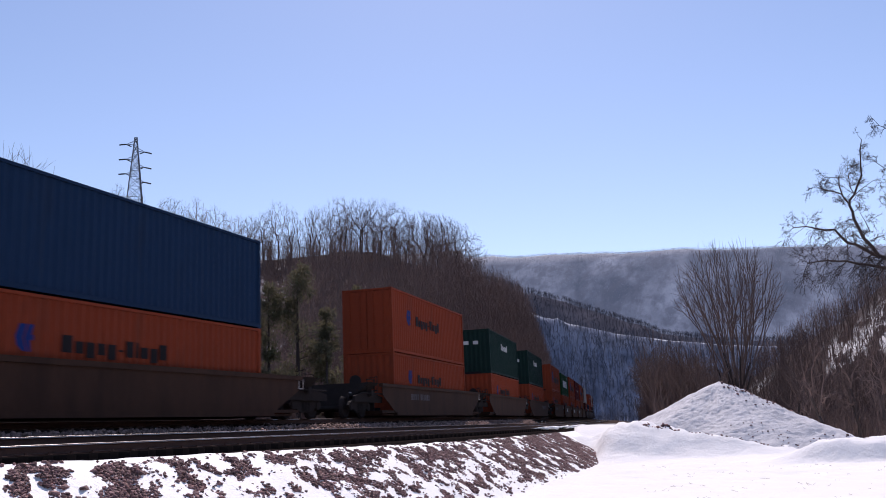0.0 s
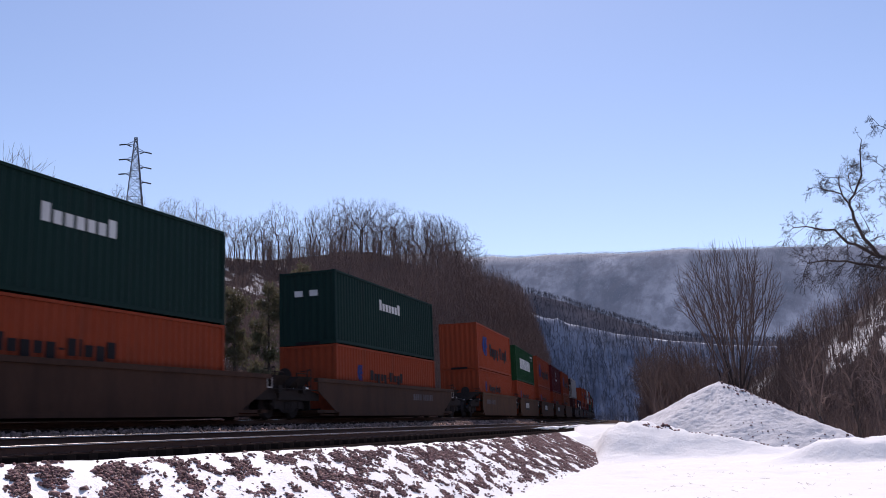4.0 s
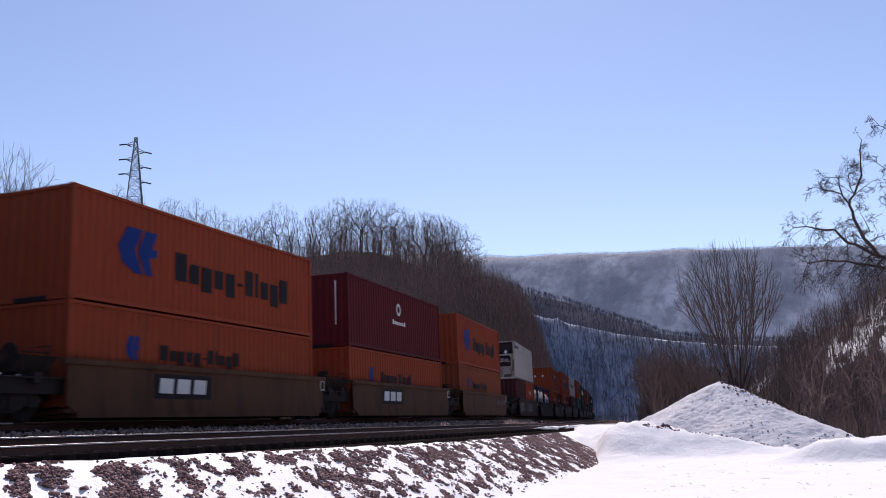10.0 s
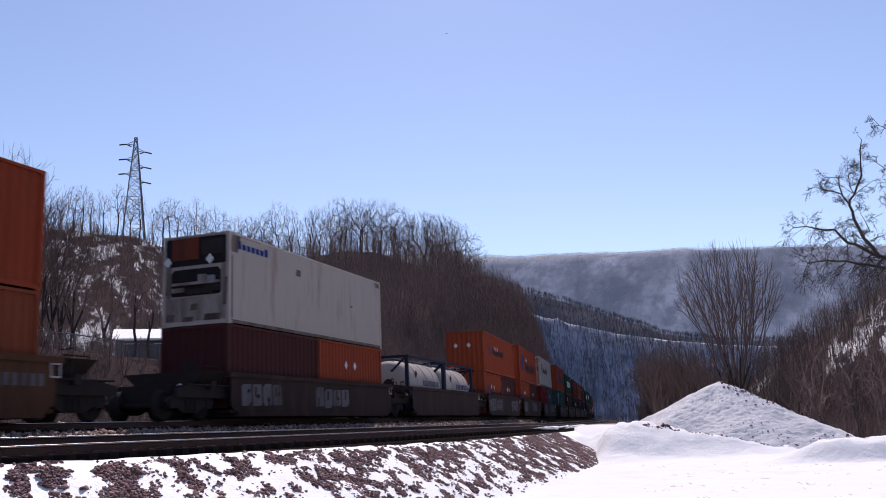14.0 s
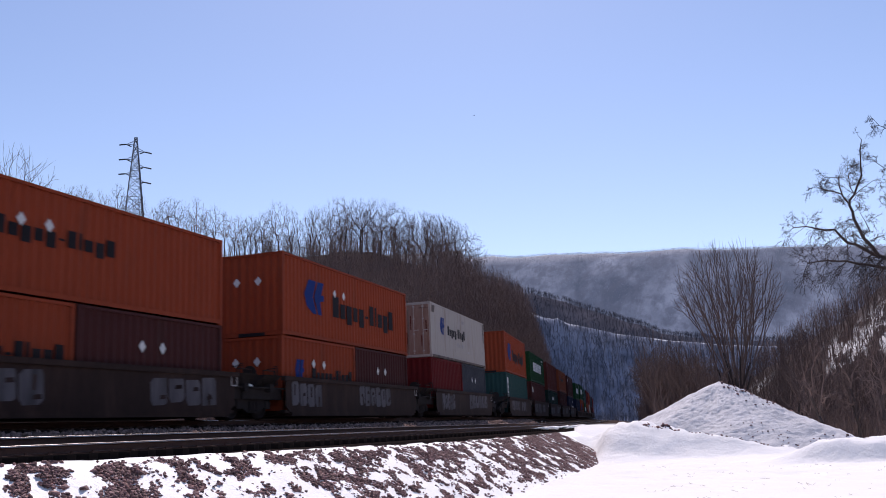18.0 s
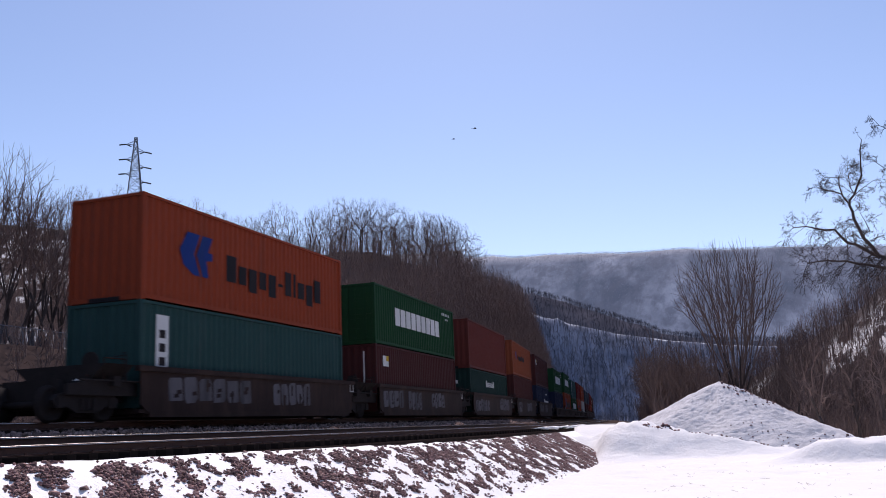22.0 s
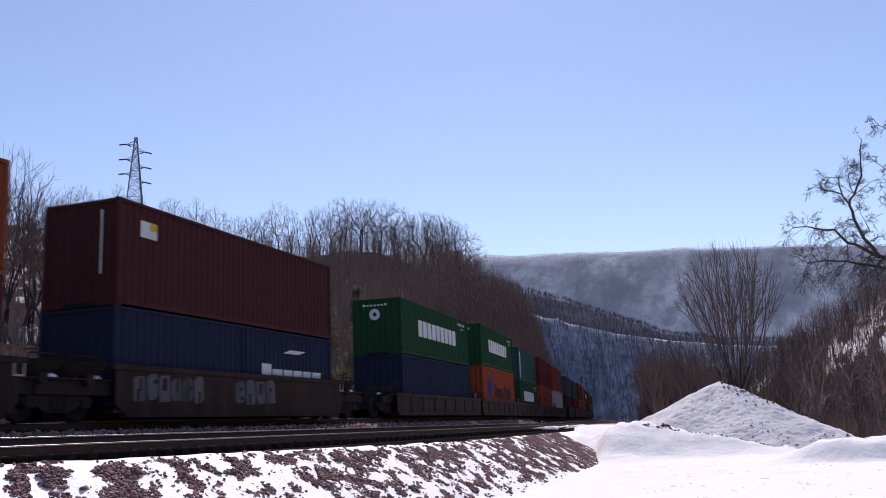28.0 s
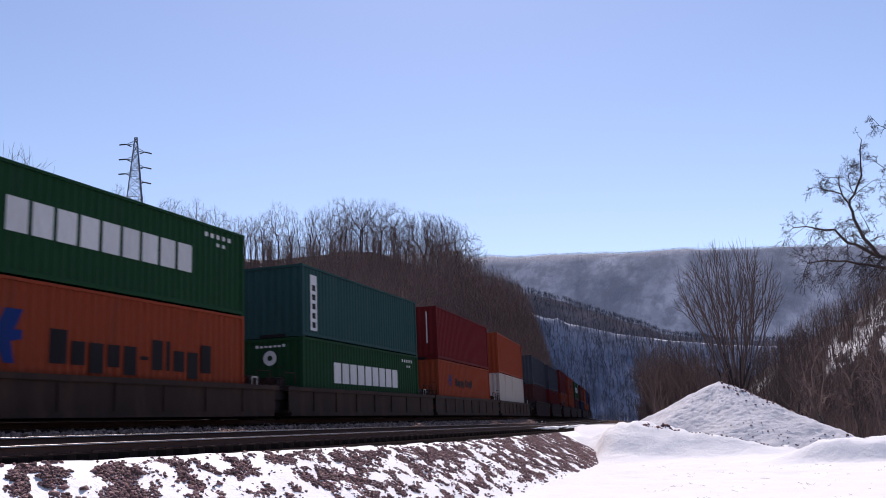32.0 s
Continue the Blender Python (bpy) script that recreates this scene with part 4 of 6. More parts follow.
def tank_container(s0, z):
    """A white tank in a blue frame, twenty feet long."""
    L, H = 6.058, 2.591
    root = tagged(new("tank_container"), "white tank container in a dark blue steel frame", "container", "containers on the train")
    g = Geo()
    prof = [(-2.92, 0.3), (-2.86, 0.65), (-2.72, 0.92), (-2.5, 1.08), (-2.25, 1.14), (2.25, 1.14), (2.5, 1.08), (2.72, 0.92), (2.86, 0.65), (2.92, 0.3)]
    g.lathe(prof, "y", 40, (0, 0, 1.28))
    part("tank", g, WHITE, root, "white glossy tank shell", True)
    for y in (-1.4, 0.0, 1.4):
        part("tank_band", Geo().lathe([(y - 0.03, 1.145), (y - 0.03, 1.16), (y + 0.03, 1.16), (y + 0.03, 1.145)], "y", 40, (0, 0, 1.28)), WHITE, root, "", True)
    for y in (-L / 2, L / 2):
        j = 1 if y < 0 else -1
        for x in (-1.13, 1.13):
            part("corner_post", Geo().box(x - 0.08, x + 0.08, min(y, y + j * 0.14), max(y, y + j * 0.14), 0.0, H), NAVY, root)
        for q in (0.0, H - 0.12):
            part("end_beam", Geo().box(-1.05, 1.05, min(y, y + j * 0.12), max(y, y + j * 0.12), q, q + 0.12), NAVY, root)
        for x in (-1, 1):
            part("brace", Geo().tube((x * 1.05, y + j * 0.06, 0.12), (x * 0.35, y + j * 0.06, 0.85), 0.05, 0.05, 6), NAVY, root)
            part("brace", Geo().tube((x * 1.05, y + j * 0.06, H - 0.12), (x * 0.35, y + j * 0.06, H - 0.75), 0.05, 0.05, 6), NAVY, root)
    for x in (-1.16, 1.16):
        for q in (0.02, H - 0.12):
            part("side_rail", Geo().box(x - 0.05, x + 0.05, -L / 2 + 0.1, L / 2 - 0.1, q, q + 0.1), NAVY, root)
    part("walkway", Geo().box(-0.25, 0.25, -2.3, 2.3, H - 0.1, H - 0.06), GALV, root, "galvanised walkway")
    rail = Geo()
    for y in (0.4, 1.1, 1.8, 2.3):
        rail.tube((0.5, y, 2.28), (0.62, y, 2.5), 0.015, 0.015, 5)
    rail.tube((0.62, 0.4, 2.5), (0.62, 2.3, 2.5), 0.015, 0.015, 5)
    part("hand_rail", rail, GALV, root)
    # a dark word and small signs on the shell
    n = 8
    for k in range(n):
        a0 = -0.6 + k * 0.34
        g = Geo()
        ring = []
        for q in (-0.08, 0.0, 0.08, 0.16):
            ring.append((1.15 * math.cos(q), 1.28 + 1.15 * math.sin(q)))
        v = [(x + 0.004, a0, zz) for x, zz in ring] + [(x + 0.004, a0 + 0.2, zz) for x, zz in ring]
        g.add(v, [(i, i + 1, 5 + i, 4 + i) for i in range(3)])
        part("lettering_bar", g, TANK_LETTER, root)
    part("placard", Geo().prism([(-1.75, 1.75), (-1.55, 1.55), (-1.35, 1.75), (-1.55, 1.95)], "x", 1.1, 1.11), RED, root, "red diamond placard")
    ride(root, s0 + L / 2, z=z)


F40, F20 = 12.192, 6.058
HC, ST = 2.896, 2.591

BOX = "{} corrugated shipping container {}"
ON_TOP, IN_WELL = "stacked on top of another", "sitting low in a well car"


def box40(colour, mat, s0, z, height, where, marks="", **k):
    return container(BOX.format(colour, where), mat, s0, z, F40, height, marks, **k)


def box20(colour, mat, s0, z, height, marks="", **k):
    return container("short " + BOX.format(colour, IN_WELL), mat, s0, z, F20, height, marks, **k)


OR, DG, GN = ("orange", ORANGE), ("dark green", DARK_GREEN), ("bright green", GREEN)
BR, TL, NV, RD = ("brown", BROWN), ("teal", TEAL), ("navy blue", NAVY), ("red", RED)
MR, WH, GY, BL = ("maroon", MAROON), ("white", WHITE), ("grey", GREY), ("blue", BLUE)
RB, TO = ("red-brown", RED_BROWN), ("faded orange", TAN_ORANGE)

# near end of the stack, seam height, upper box (colour, height, marks, end), lower box or pair of short boxes
STACKS = [
    (-165.9, 2.91, (BL, 2.94, "", "blank"), [(OR, "hl_low")]),
    (-142.0, 2.91, (OR, 2.98, "hl_low", "door"), [(OR, "hl_low")]),
    (-122.37, 2.84, (DG, 2.94, "short two", "blank"), [(OR, "hl_low")]),
    (-102.5, 2.85, (DG, 2.93, "short two", "blank"), [(OR, "hl_low")]),
    (-80.59, 2.95, (OR, 2.88, "hl", "blank"), [(OR, "hl_low")]),
    (-65.09, 2.82, (GN, 2.78, "ever", "door"), [(OR, "hl_low")]),
    (-49.36, 2.91, (OR, 2.9, "hl", "blank"), [(OR, "hl_low")]),
    (-33.94, 2.83, (MR, 3.0, "wheel bars", "blank"), [(OR, "hl_low")]),
    (-18.17, 2.97, (OR, 2.89, "hl", "blank"), [(TO, "hl_low")]),
    (1.56, 2.93, (WH, 2.94, "name", "reefer"), [(BR, ""), (OR, "dots")]),
    (17.2, 2.9, None, []),
    (32.75, 2.82, (OR, 2.66, "hl_low dots", "blank"), [(OR, "dots hl_half"), (BR, "dots")]),
    (48.56, 2.84, (OR, 2.95, "hl dots", "blank"), [(OR, "dots hl_half"), (BR, "dots")]),
    (64.55, 3.04, (WH, 2.87, "hlwhite", "pink"), [(RD, ""), (GY, "dots")]),
    (84.27, 3.2, (OR, 2.98, "hl", "blank"), [(TL, "strip")]),
    (99.9, 3.14, (GN, 2.67, "ever", "door"), [(BR, "panel bars")]),
    (115.46, 2.86, (RB, 2.96, "", "blank"), [(DG, "short two")]),
    (131.36, 3.2, (TO, 2.64, "hl_low", "blank"), [(BR, "")]),
    (147.09, 2.94, (BR, 2.87, "panel bars", "blank"), [(NV, ""), (NV, "swoosh")]),
    (166.95, 2.91, (GN, 2.66, "ever star", "blank"), [(NV, "")]),
    (182.73, 3.22, (GN, 2.65, "ever star", "blank"), [(OR, "hl")]),
    (198.78, 2.91, (TL, 2.66, "strip", "blank"), [(GN, "ever star")]),
    (214.4, 3.0, (RD, 2.8, "bars", "blank"), [(OR, "hl_low")]),
    (230.2, 3.0, (OR, 2.8, "", "blank"), [(WH, "")]),
    (250.0, 2.95, (GY, 2.6, "", "blank"), [(BR, "")]),
    (265.8, 2.95, (GY, 2.6, "bars", "blank"), [(RD, "")]),
    (281.6, 2.95, (RD, 2.9, "", "blank"), [(OR, "hl_low")]),
    (297.4, 2.95, (OR, 2.8, "hl_low", "blank"), [(OR, "")]),
    (313.2, 2.95, (GN, 2.7, "ever star", "blank"), [(BR, "")]),
    (333.0, 2.95, (RB, 2.8, "", "blank"), [(NV, "")]),
    (348.8, 2.95, (OR, 2.9, "hl_low", "blank"), [(TO, "")]),
    (364.6, 2.95, (BL, 2.8, "", "blank"), [(OR, "")]),
    (380.4, 2.95, (BR, 2.8, "", "blank"), [(DG, "")]),
]


def reefer_end(root, height, L=12.192):
    """Cooling machinery in the near end of a refrigerated box."""
    y = -L / 2 + 0.03
    part("machinery_panel", Geo().box(-1.14, 1.14, y - 0.03, y - 0.005, height * 0.66, height * 0.985), LETTER_DARK, root, "dark upper machinery panel")
    part("cover_plate", Geo().chamfer_box(-0.86, 0.12, y - 0.075, y - 0.03, height * 0.72, height * 0.96, 0.02), RUST_COVER, root, "rust-red cover plate")
    part("fan_grille", Geo().box(0.2, 1.0, y - 0.05, y - 0.03, height * 0.76, height * 0.93), STEEL, root, "dark fan grille")
    # near-black plate draws the compressor opening's shade; nothing is hollowed out
    part("machinery_recess", Geo().prism([(-0.86, height * 0.33), (0.86, height * 0.33), (0.9, height * 0.36), (0.9, height * 0.58), (0.8, height * 0.62), (-0.8, height * 0.62), (-0.9, height * 0.58), (-0.9, height * 0.36)], "y", y - 0.034, y - 0.006), LETTER_DARK, root, "dark rounded plate for the shaded compressor recess")
    for a, b, c, d, m in ((-0.86, 0.88, 0.445, 0.475, GRIME), (0.12, 0.42, 0.475, 0.55, GRIME), (0.45, 0.72, 0.47, 0.53, GALV), (-0.3, 0.6, 0.34, 0.4, STEEL), (-0.84, -0.4, 0.37, 0.42, GRIME), (0.35, 0.86, 0.36, 0.43, STEEL)):
        part("machinery", Geo().box(a, b, y - 0.1, y - 0.034, height * c, height * d), m, root)
    part("lower_skirt", Geo().box(-1.14, 1.14, y - 0.03, y - 0.006, height * 0.05, height * 0.31), GRIME, root, "grimy white skirt")
    for x0, x1 in ((-1.14, -0.94), (0.94, 1.14)):
        part("side_post", Geo().box(x0, x1, y - 0.03, y - 0.006, height * 0.315, height * 0.655), GRIME, root, "grimy white post")
    for a, b, c, d, k in ((0.03, 0.5, 0.78, 0.99, 0.2), (0.03, 0.22, 0.05, 0.74, 0.0), (0.6, 1.9, 0.965, 0.99, 0.1), (L - 0.5, L - 0.1, 0.9, 0.97, -0.1), (4.4, 4.75, 0.72, 0.8, 0.04), (9.0, 9.2, 0.5, 0.53, 0.02)):
        plate_on(root, "soot_patch", SOOT, "side", -L / 2 + a, -L / 2 + b, height * c, height * d, "dark grime on the white side", slant=k, proud=0.03)
    plate_on(root, "grime_band", SOOT, "side", -L / 2 + 0.12, L / 2 - 0.12, 0.03, 0.14, "brown grime along the sill", proud=0.034)
    for a, b, c, d in ((-1.1, -0.8, 0.06, 0.14), (-0.5, -0.1, 0.05, 0.1), (0.3, 0.9, 0.05, 0.12), (0.98, 1.12, 0.2, 0.5), (-1.12, -0.98, 0.35, 0.6), (-0.2, 0.05, 0.17, 0.24)):
        plate_on(root, "soot_patch", SOOT, "end", a, b, height * c, height * d, slant=0.05, proud=0.034)
    for x in (-1.0, 0.55):
        part("placard", Geo().prism([(x - 0.15, height * 0.71), (x, height * 0.65), (x + 0.15, height * 0.71), (x, height * 0.77)], "y", y - 0.09, y - 0.084), LETTER_WHITE, root, "white diamond placard")


def build_train():
    for i, (s0, seam, upper, lower) in enumerate(STACKS):
        if lower:
            if len(lower) == 1:
                (name, mat), marks = lower[0]
                hh = HC if seam > 3.1 else ST
                box40(name, mat, s0, seam - hh, hh, IN_WELL, marks)
            else:
                for k, ((name, mat), marks) in enumerate(lower):
                    box20(name, mat, s0 + k * (F20 + 0.076), seam - ST, ST, marks)
        if upper:
            (name, mat), hh, marks, end = upper
            shell = "flat" if end in ("reefer", "pink") else "corrugated"
            root = box40(name, mat, s0, seam, hh, ON_TOP, marks, shell=shell, end="door" if end in ("door", "pink") else "blank")
            if end == "reefer":
                reefer_end(root, hh)
                tagged(root, "white refrigerated container with a grimy open machinery end")
            if end == "pink":
                tagged(root, "stained white refrigerated container with faded pink doors")
                for o in root.children:
                    if o.name.startswith("door"):
                        o.data = shared(("pinkdoor", hh), lambda: door_leaf(hh), "door", PINK)
                for a, b, c, d in ((-1.0, -0.96, 0.2, 0.32), (-0.62, -0.55, 0.55, 0.62), (-0.1, -0.04, 0.25, 0.45), (0.12, 0.18, 0.5, 0.75), (0.7, 0.75, 0.2, 0.4), (0.95, 1.02, 0.45, 0.66), (-0.8, -0.3, 0.06, 0.09)):
                    plate_on(root, "rust_stain", RUST_COVER, "end", a, b, hh * c, hh * d, "rust-brown stain", proud=0.08)
                plate_on(root, "rust_stain", LETTER_DARK, "end", 0.55, 1.1, hh * 0.78, hh * 0.9, "dark soot stain", proud=0.06)
        if not upper and not lower:
            for k in (0, 1):
                tank_container(s0 + k * (F20 + 0.06), 0.33)
        # the wagon below
        if i <= 3:
            well, mat, top, ribs, marks, lab, pitch = 16.4, WAGON_BROWN, 1.42, False, ("", "number-4.4", "", "number2.1")[i], "long brown well car with plain steel sides", 19.7
            first = s0 - 2.1
            last = i in (0, 3)
        else:
            first, well, pitch = s0 - 0.2, 12.75, 15.75
            if i <= 8:
                mat, top, ribs, marks, lab = WAGON_TAN, 1.46, False, "number-5" if i == 4 else "number3.2" if i == 8 else "logo", "dusty tan well car with a painted sign panel"
            elif i <= 18:
                mat, top, ribs, marks, lab = WAGON_DARK, 1.4, False, "spray" if i != 10 else "", "grimy black well car sprayed with graffiti"
            elif i <= 23:
                mat, top, ribs, marks, lab = WAGON_RUST, 1.06, True, "", "rusty dark well car with long ribbed sides"
                well, first = 15.2, s0 - 1.5
            else:
                mat, top, ribs, marks, lab = WAGON_DARK, 1.4, False, "", "grimy black well car"
            last = i in (8, 13, 18, 23, 28)
        well_car(lab, mat, first, well, pitch, top, ribs, marks, last)


build_train()


# ---- bare trees ----
def crown_tips(rng, shape, height, width, count, bottom):
    """Where the twigs of a crown end: a dome, a vase or a slim brush."""
    out = []
    while len(out) < count:
        x, y, z = (rng.uniform(-1, 1) for _ in range(3))
        q = x * x + y * y + z * z
        if q > 1 or (shape != "vase" and rng.random() > 0.25 + 0.75 * q):
            continue
        if shape == "vase":
            f = 0.5 * (z + 1)
            if math.hypot(x, y) > 1 or rng.random() > 0.3 + 0.7 * f:
                continue
            top = 1.0 - 0.16 * (x * x + y * y) ** 1.5
            r = 0.5 * width * (0.3 + 0.7 * f ** 0.6)
            out.append(Vector((x * r, y * r, height * (bottom + (top - bottom) * f))))
        else:
            mid = 0.5 * (1 + bottom)
            out.append(Vector((0.5 * width * x * (1 - 0.25 * z), 0.5 * width * y * (1 - 0.25 * z), height * (mid + (1 - mid) * z))))
    return out


def crown_tree(seed, height, width, tips=200, shape="dome", trunk=0.25, bottom=0.35, stems=1, twig=0.011, swing=0.12, grow=0.42, power=0.46, sway=0.0):
    """Rods (p, q, r0, r1, level) of a bare tree whose limbs part again and again until each twig reaches the crown's edge."""
    rng = random.Random(seed)
    out = []

    def size(n):
        return twig * n ** power

    def rod(p, q, r0, r1, level, bends):
        """One branch in a few bent pieces."""
        span = (q - p).length
        for k in range(bends):
            f = (k + 1) / bends
            m = p.lerp(q, 1 / (bends - k)) if k < bends - 1 else q
            if k < bends - 1:
                m = m + Vector((rng.gauss(0, 1), rng.gauss(0, 1), rng.gauss(0, 0.6))) * span * swing * 0.5
            out.append((p, m, r0 + (r1 - r0) * k / bends, r0 + (r1 - r0) * f, level))
            p = m

    def part_ways(p, pts, level):
        n = len(pts)
        if n == 1:
            rod(p, pts[0], size(1.4), twig * 0.55, max(level, 3), 2 if (pts[0] - p).length > 0.1 * height else 1)
            return
        axis = Vector((rng.gauss(0, 1), rng.gauss(0, 1), rng.gauss(0, 0.45)))
        mean = sum(pts, Vector()) / n
        spread = sum((abs((v - mean).dot(axis)) for v in pts))
        for _ in range(4):
            other = Vector((rng.gauss(0, 1), rng.gauss(0, 1), rng.gauss(0, 0.45)))
            got = sum((abs((v - mean).dot(other)) for v in pts)) / max(other.length, 1e-6)
            if got > spread / max(axis.length, 1e-6):
                axis, spread = other, got * other.length
        pts = sorted(pts, key=lambda v: v.dot(axis))
        cut = min(max(1, round(n * rng.uniform(0.3, 0.7))), n - 1)
        for half in (pts[:cut], pts[cut:]):
            m = len(half)
            goal = sum(half, Vector()) / m
            f = grow * rng.uniform(0.75, 1.25) if m > 1 else 0.55
            q = p.lerp(goal, min(f, 0.8))
            q += Vector((rng.gauss(0, 1), rng.gauss(0, 1), rng.gauss(0, 0.7))) * (q - p).length * swing
            rod(p, q, size(m) * 1.06, size(m), level, 2 if m > 5 else 1)
            part_ways(q, half, level + 1)

    ends = crown_tips(rng, shape, height, width, tips, bottom)
    if stems > 1:
        ends.sort(key=lambda v: math.atan2(v.y, v.x))
    for k in range(stems):
        mine = ends[len(ends) * k // stems:len(ends) * (k + 1) // stems]
        goal = sum(mine, Vector()) / len(mine)
        a = 6.283 * (k + 0.5) / stems
        foot = Vector((math.cos(a) * 0.02 * height * (stems > 1), math.sin(a) * 0.02 * height * (stems > 1), -0.3))
        fork = foot.lerp(Vector((goal.x, goal.y, foot.z)), trunk * 0.45) + Vector((rng.gauss(0, sway), rng.gauss(0, sway), height * trunk * rng.uniform(0.85, 1.1)))
        rod(foot, fork, size(len(mine)) * 1.35, size(len(mine)) * 1.05, 0, 4)
        part_ways(fork, mine, 1)
    return out


def rods(segments, sides=4):
    g = Geo()
    for p, q, a, b, lv in segments:
        n = sides if lv > 1 else 7 if lv == 0 else 5
        d = (q - p).normalized()
        u = d.orthogonal().normalized()
        w = d.cross(u)
        ring = [(math.cos(2 * math.pi * i / n), math.sin(2 * math.pi * i / n)) for i in range(n)]
        g.add([p + a * (c * u + s * w) for c, s in ring] + [q + b * (c * u + s * w) for c, s in ring], [(i, (i + 1) % n, n + (i + 1) % n, n + i) for i in range(n)])
    return g


def tree_meshes(segs, sides=3):
    low = rods([x for x in segs if x[4] <= 1])
    top = rods([x for x in segs if x[4] > 1], sides)
    return fast_mesh("trunk", low.v, low.f, BARK, True), fast_mesh("crown", top.v, top.f, TWIG)


def plant(name, label, meshes, place, turn=0.0, size=1.0, group=""):
    root = tagged(new(name), label, "tree", group)
    part("trunk", meshes[0], BARK, root)
    part("crown", meshes[1], TWIG, root, "bare twiggy branches")
    root.matrix_basis = pose(*place, 0, 0, turn) @ Matrix.Scale(size, 4)
    return root


def at(az, r):
    """A place on the ground, by its bearing from the stand and its distance."""
    x, y = r * math.sin(radians(az)), r * math.cos(radians(az))
    return x, y, float(ground_height(np.array([x]), np.array([y]))[0])


def np_mesh(name, verts, quads, mat):
    me = bpy.data.meshes.new(name)
    me.vertices.add(len(verts))
    me.vertices.foreach_set("co", np.asarray(verts, np.float32).ravel())
    me.loops.add(len(quads) * 4)
    me.loops.foreach_set("vertex_index", np.asarray(quads, np.int32).ravel())
    me.polygons.add(len(quads))
    me.polygons.foreach_set("loop_start", np.arange(0, len(quads) * 4, 4, dtype=np.int32))
    me.polygons.foreach_set("loop_total", np.full(len(quads), 4, np.int32))
    me.update(calc_edges=True)
    me.materials.append(mat)
    return me


def thicket(name, label, places, kinds, mat, low=0.75, high=1.25, seed=3):
    """Many trees far off, joined into one mesh; places of (x, y, z)."""
    rng = np.random.RandomState(seed)
    protos = []
    for k in kinds:
        g = rods(k, 3)
        protos.append((np.array(g.v, np.float32), np.array([f for f in g.f if len(f) == 4], np.int64)))
    vs, fs, n = [], [], 0
    for x, y, z in places:
        v, f = protos[rng.randint(len(protos))]
        a, s = rng.uniform(0, 6.28), rng.uniform(low, high)
        c, w = math.cos(a) * s, math.sin(a) * s
        vs.append(np.stack([v[:, 0] * c - v[:, 1] * w + x, v[:, 0] * w + v[:, 1] * c + y, v[:, 2] * s + z], 1))
        fs.append(f + n)
        n += len(v)
    tagged(new(name, np_mesh(name, np.concatenate(vs), np.concatenate(fs), mat)), label, "trees", kind="stuff")


def scatter(n, az0, az1, r0, r1, seed, keep=None):
    rng = np.random.RandomState(seed)
    az, r = rng.uniform(az0, az1, n), np.sqrt(rng.uniform(r0 * r0, r1 * r1, n))
    x, y = r * np.sin(np.radians(az)), r * np.cos(np.radians(az))
    s, l = beside(x, y)
    ok = (l < -14) | (l > 9) | (r > 690)
    if keep is not None:
        ok &= keep(az, r, l)
    x, y = x[ok], y[ok]
    z = ground_height(x, y)
    return list(zip(x.tolist(), y.tolist(), z.tolist()))


WOOD_KINDS = [crown_tree(100 + k, 13.5, 5.0 + 0.6 * k, 24, "dome", 0.28, 0.34, twig=0.022, swing=0.07, power=0.5) for k in range(6)]
FAR_KINDS = [crown_tree(130 + k, 13.5, 5.5 + 0.6 * k, 14, "dome", 0.28, 0.34, twig=0.03, swing=0.07, power=0.45) for k in range(5)]
BRUSH_KINDS = [crown_tree(200 + k, 5.5, 4.6, 13, "vase", 0.1, 0.3, stems=3, twig=0.019, swing=0.1) for k in range(5)]
WEED_KINDS = [crown_tree(230 + k, 5.5, 5.0, 7, "vase", 0.06, 0.35, twig=0.04, swing=0.12) for k in range(5)]


def line_brush():
    rng = np.random.RandomState(77)
    out = []
    for _ in range(900):
        s, l = 95 + 560 * rng.rand() ** 1.2, -rng.uniform(6.5, 26)
        x, y, h = track_point(s, l)
        out.append((x, y))
    z = ground_height(np.array([p[0] for p in out]), np.array([p[1] for p in out]))
    return [(a, b, float(c)) for (a, b), c in zip(out, z)]


def weeds():
    rng = np.random.RandomState(79)
    out = []
    for _ in range(700):
        s, l = 4 + 110 * rng.rand(), -rng.uniform(4.6, 10)
        x, y, h = track_point(s, l)
        out.append((x, y))
    z = ground_height(np.array([p[0] for p in out]), np.array([p[1] for p in out]))
    return [(a, b, float(max(c, -1.3))) for (a, b), c in zip(out, z)]


def cut_brush():
    rng = np.random.RandomState(83)
    out = []
    for _ in range(1700):
        s, l = 18 + 100 * rng.rand(), -rng.uniform(12, 25.2)
        x, y, h = track_point(s, l)
        out.append((x, y))
    z = ground_height(np.array([p[0] for p in out]), np.array([p[1] for p in out]))
    return [(a, b, float(c)) for (a, b), c in zip(out, z)]


def flank():
    rng = np.random.RandomState(78)
    out = []
    for _ in range(800):
        s, l = 170 + 500 * rng.rand(), -rng.uniform(8, 30)
        x, y, h = track_point(s, l)
        out.append((x, y))
    z = ground_height(np.array([p[0] for p in out]), np.array([p[1] for p in out]))
    return [(a, b, float(c)) for (a, b), c in zip(out, z)]


def on_hill(a, r, l):
    return (l < -13) & (r < np.interp(a, HILL_AZ, HILL_R) - np.where(a < -17, 4, 0)) & ((a > -30) | (r > 200) | ((r < 118) & (r > 90)))


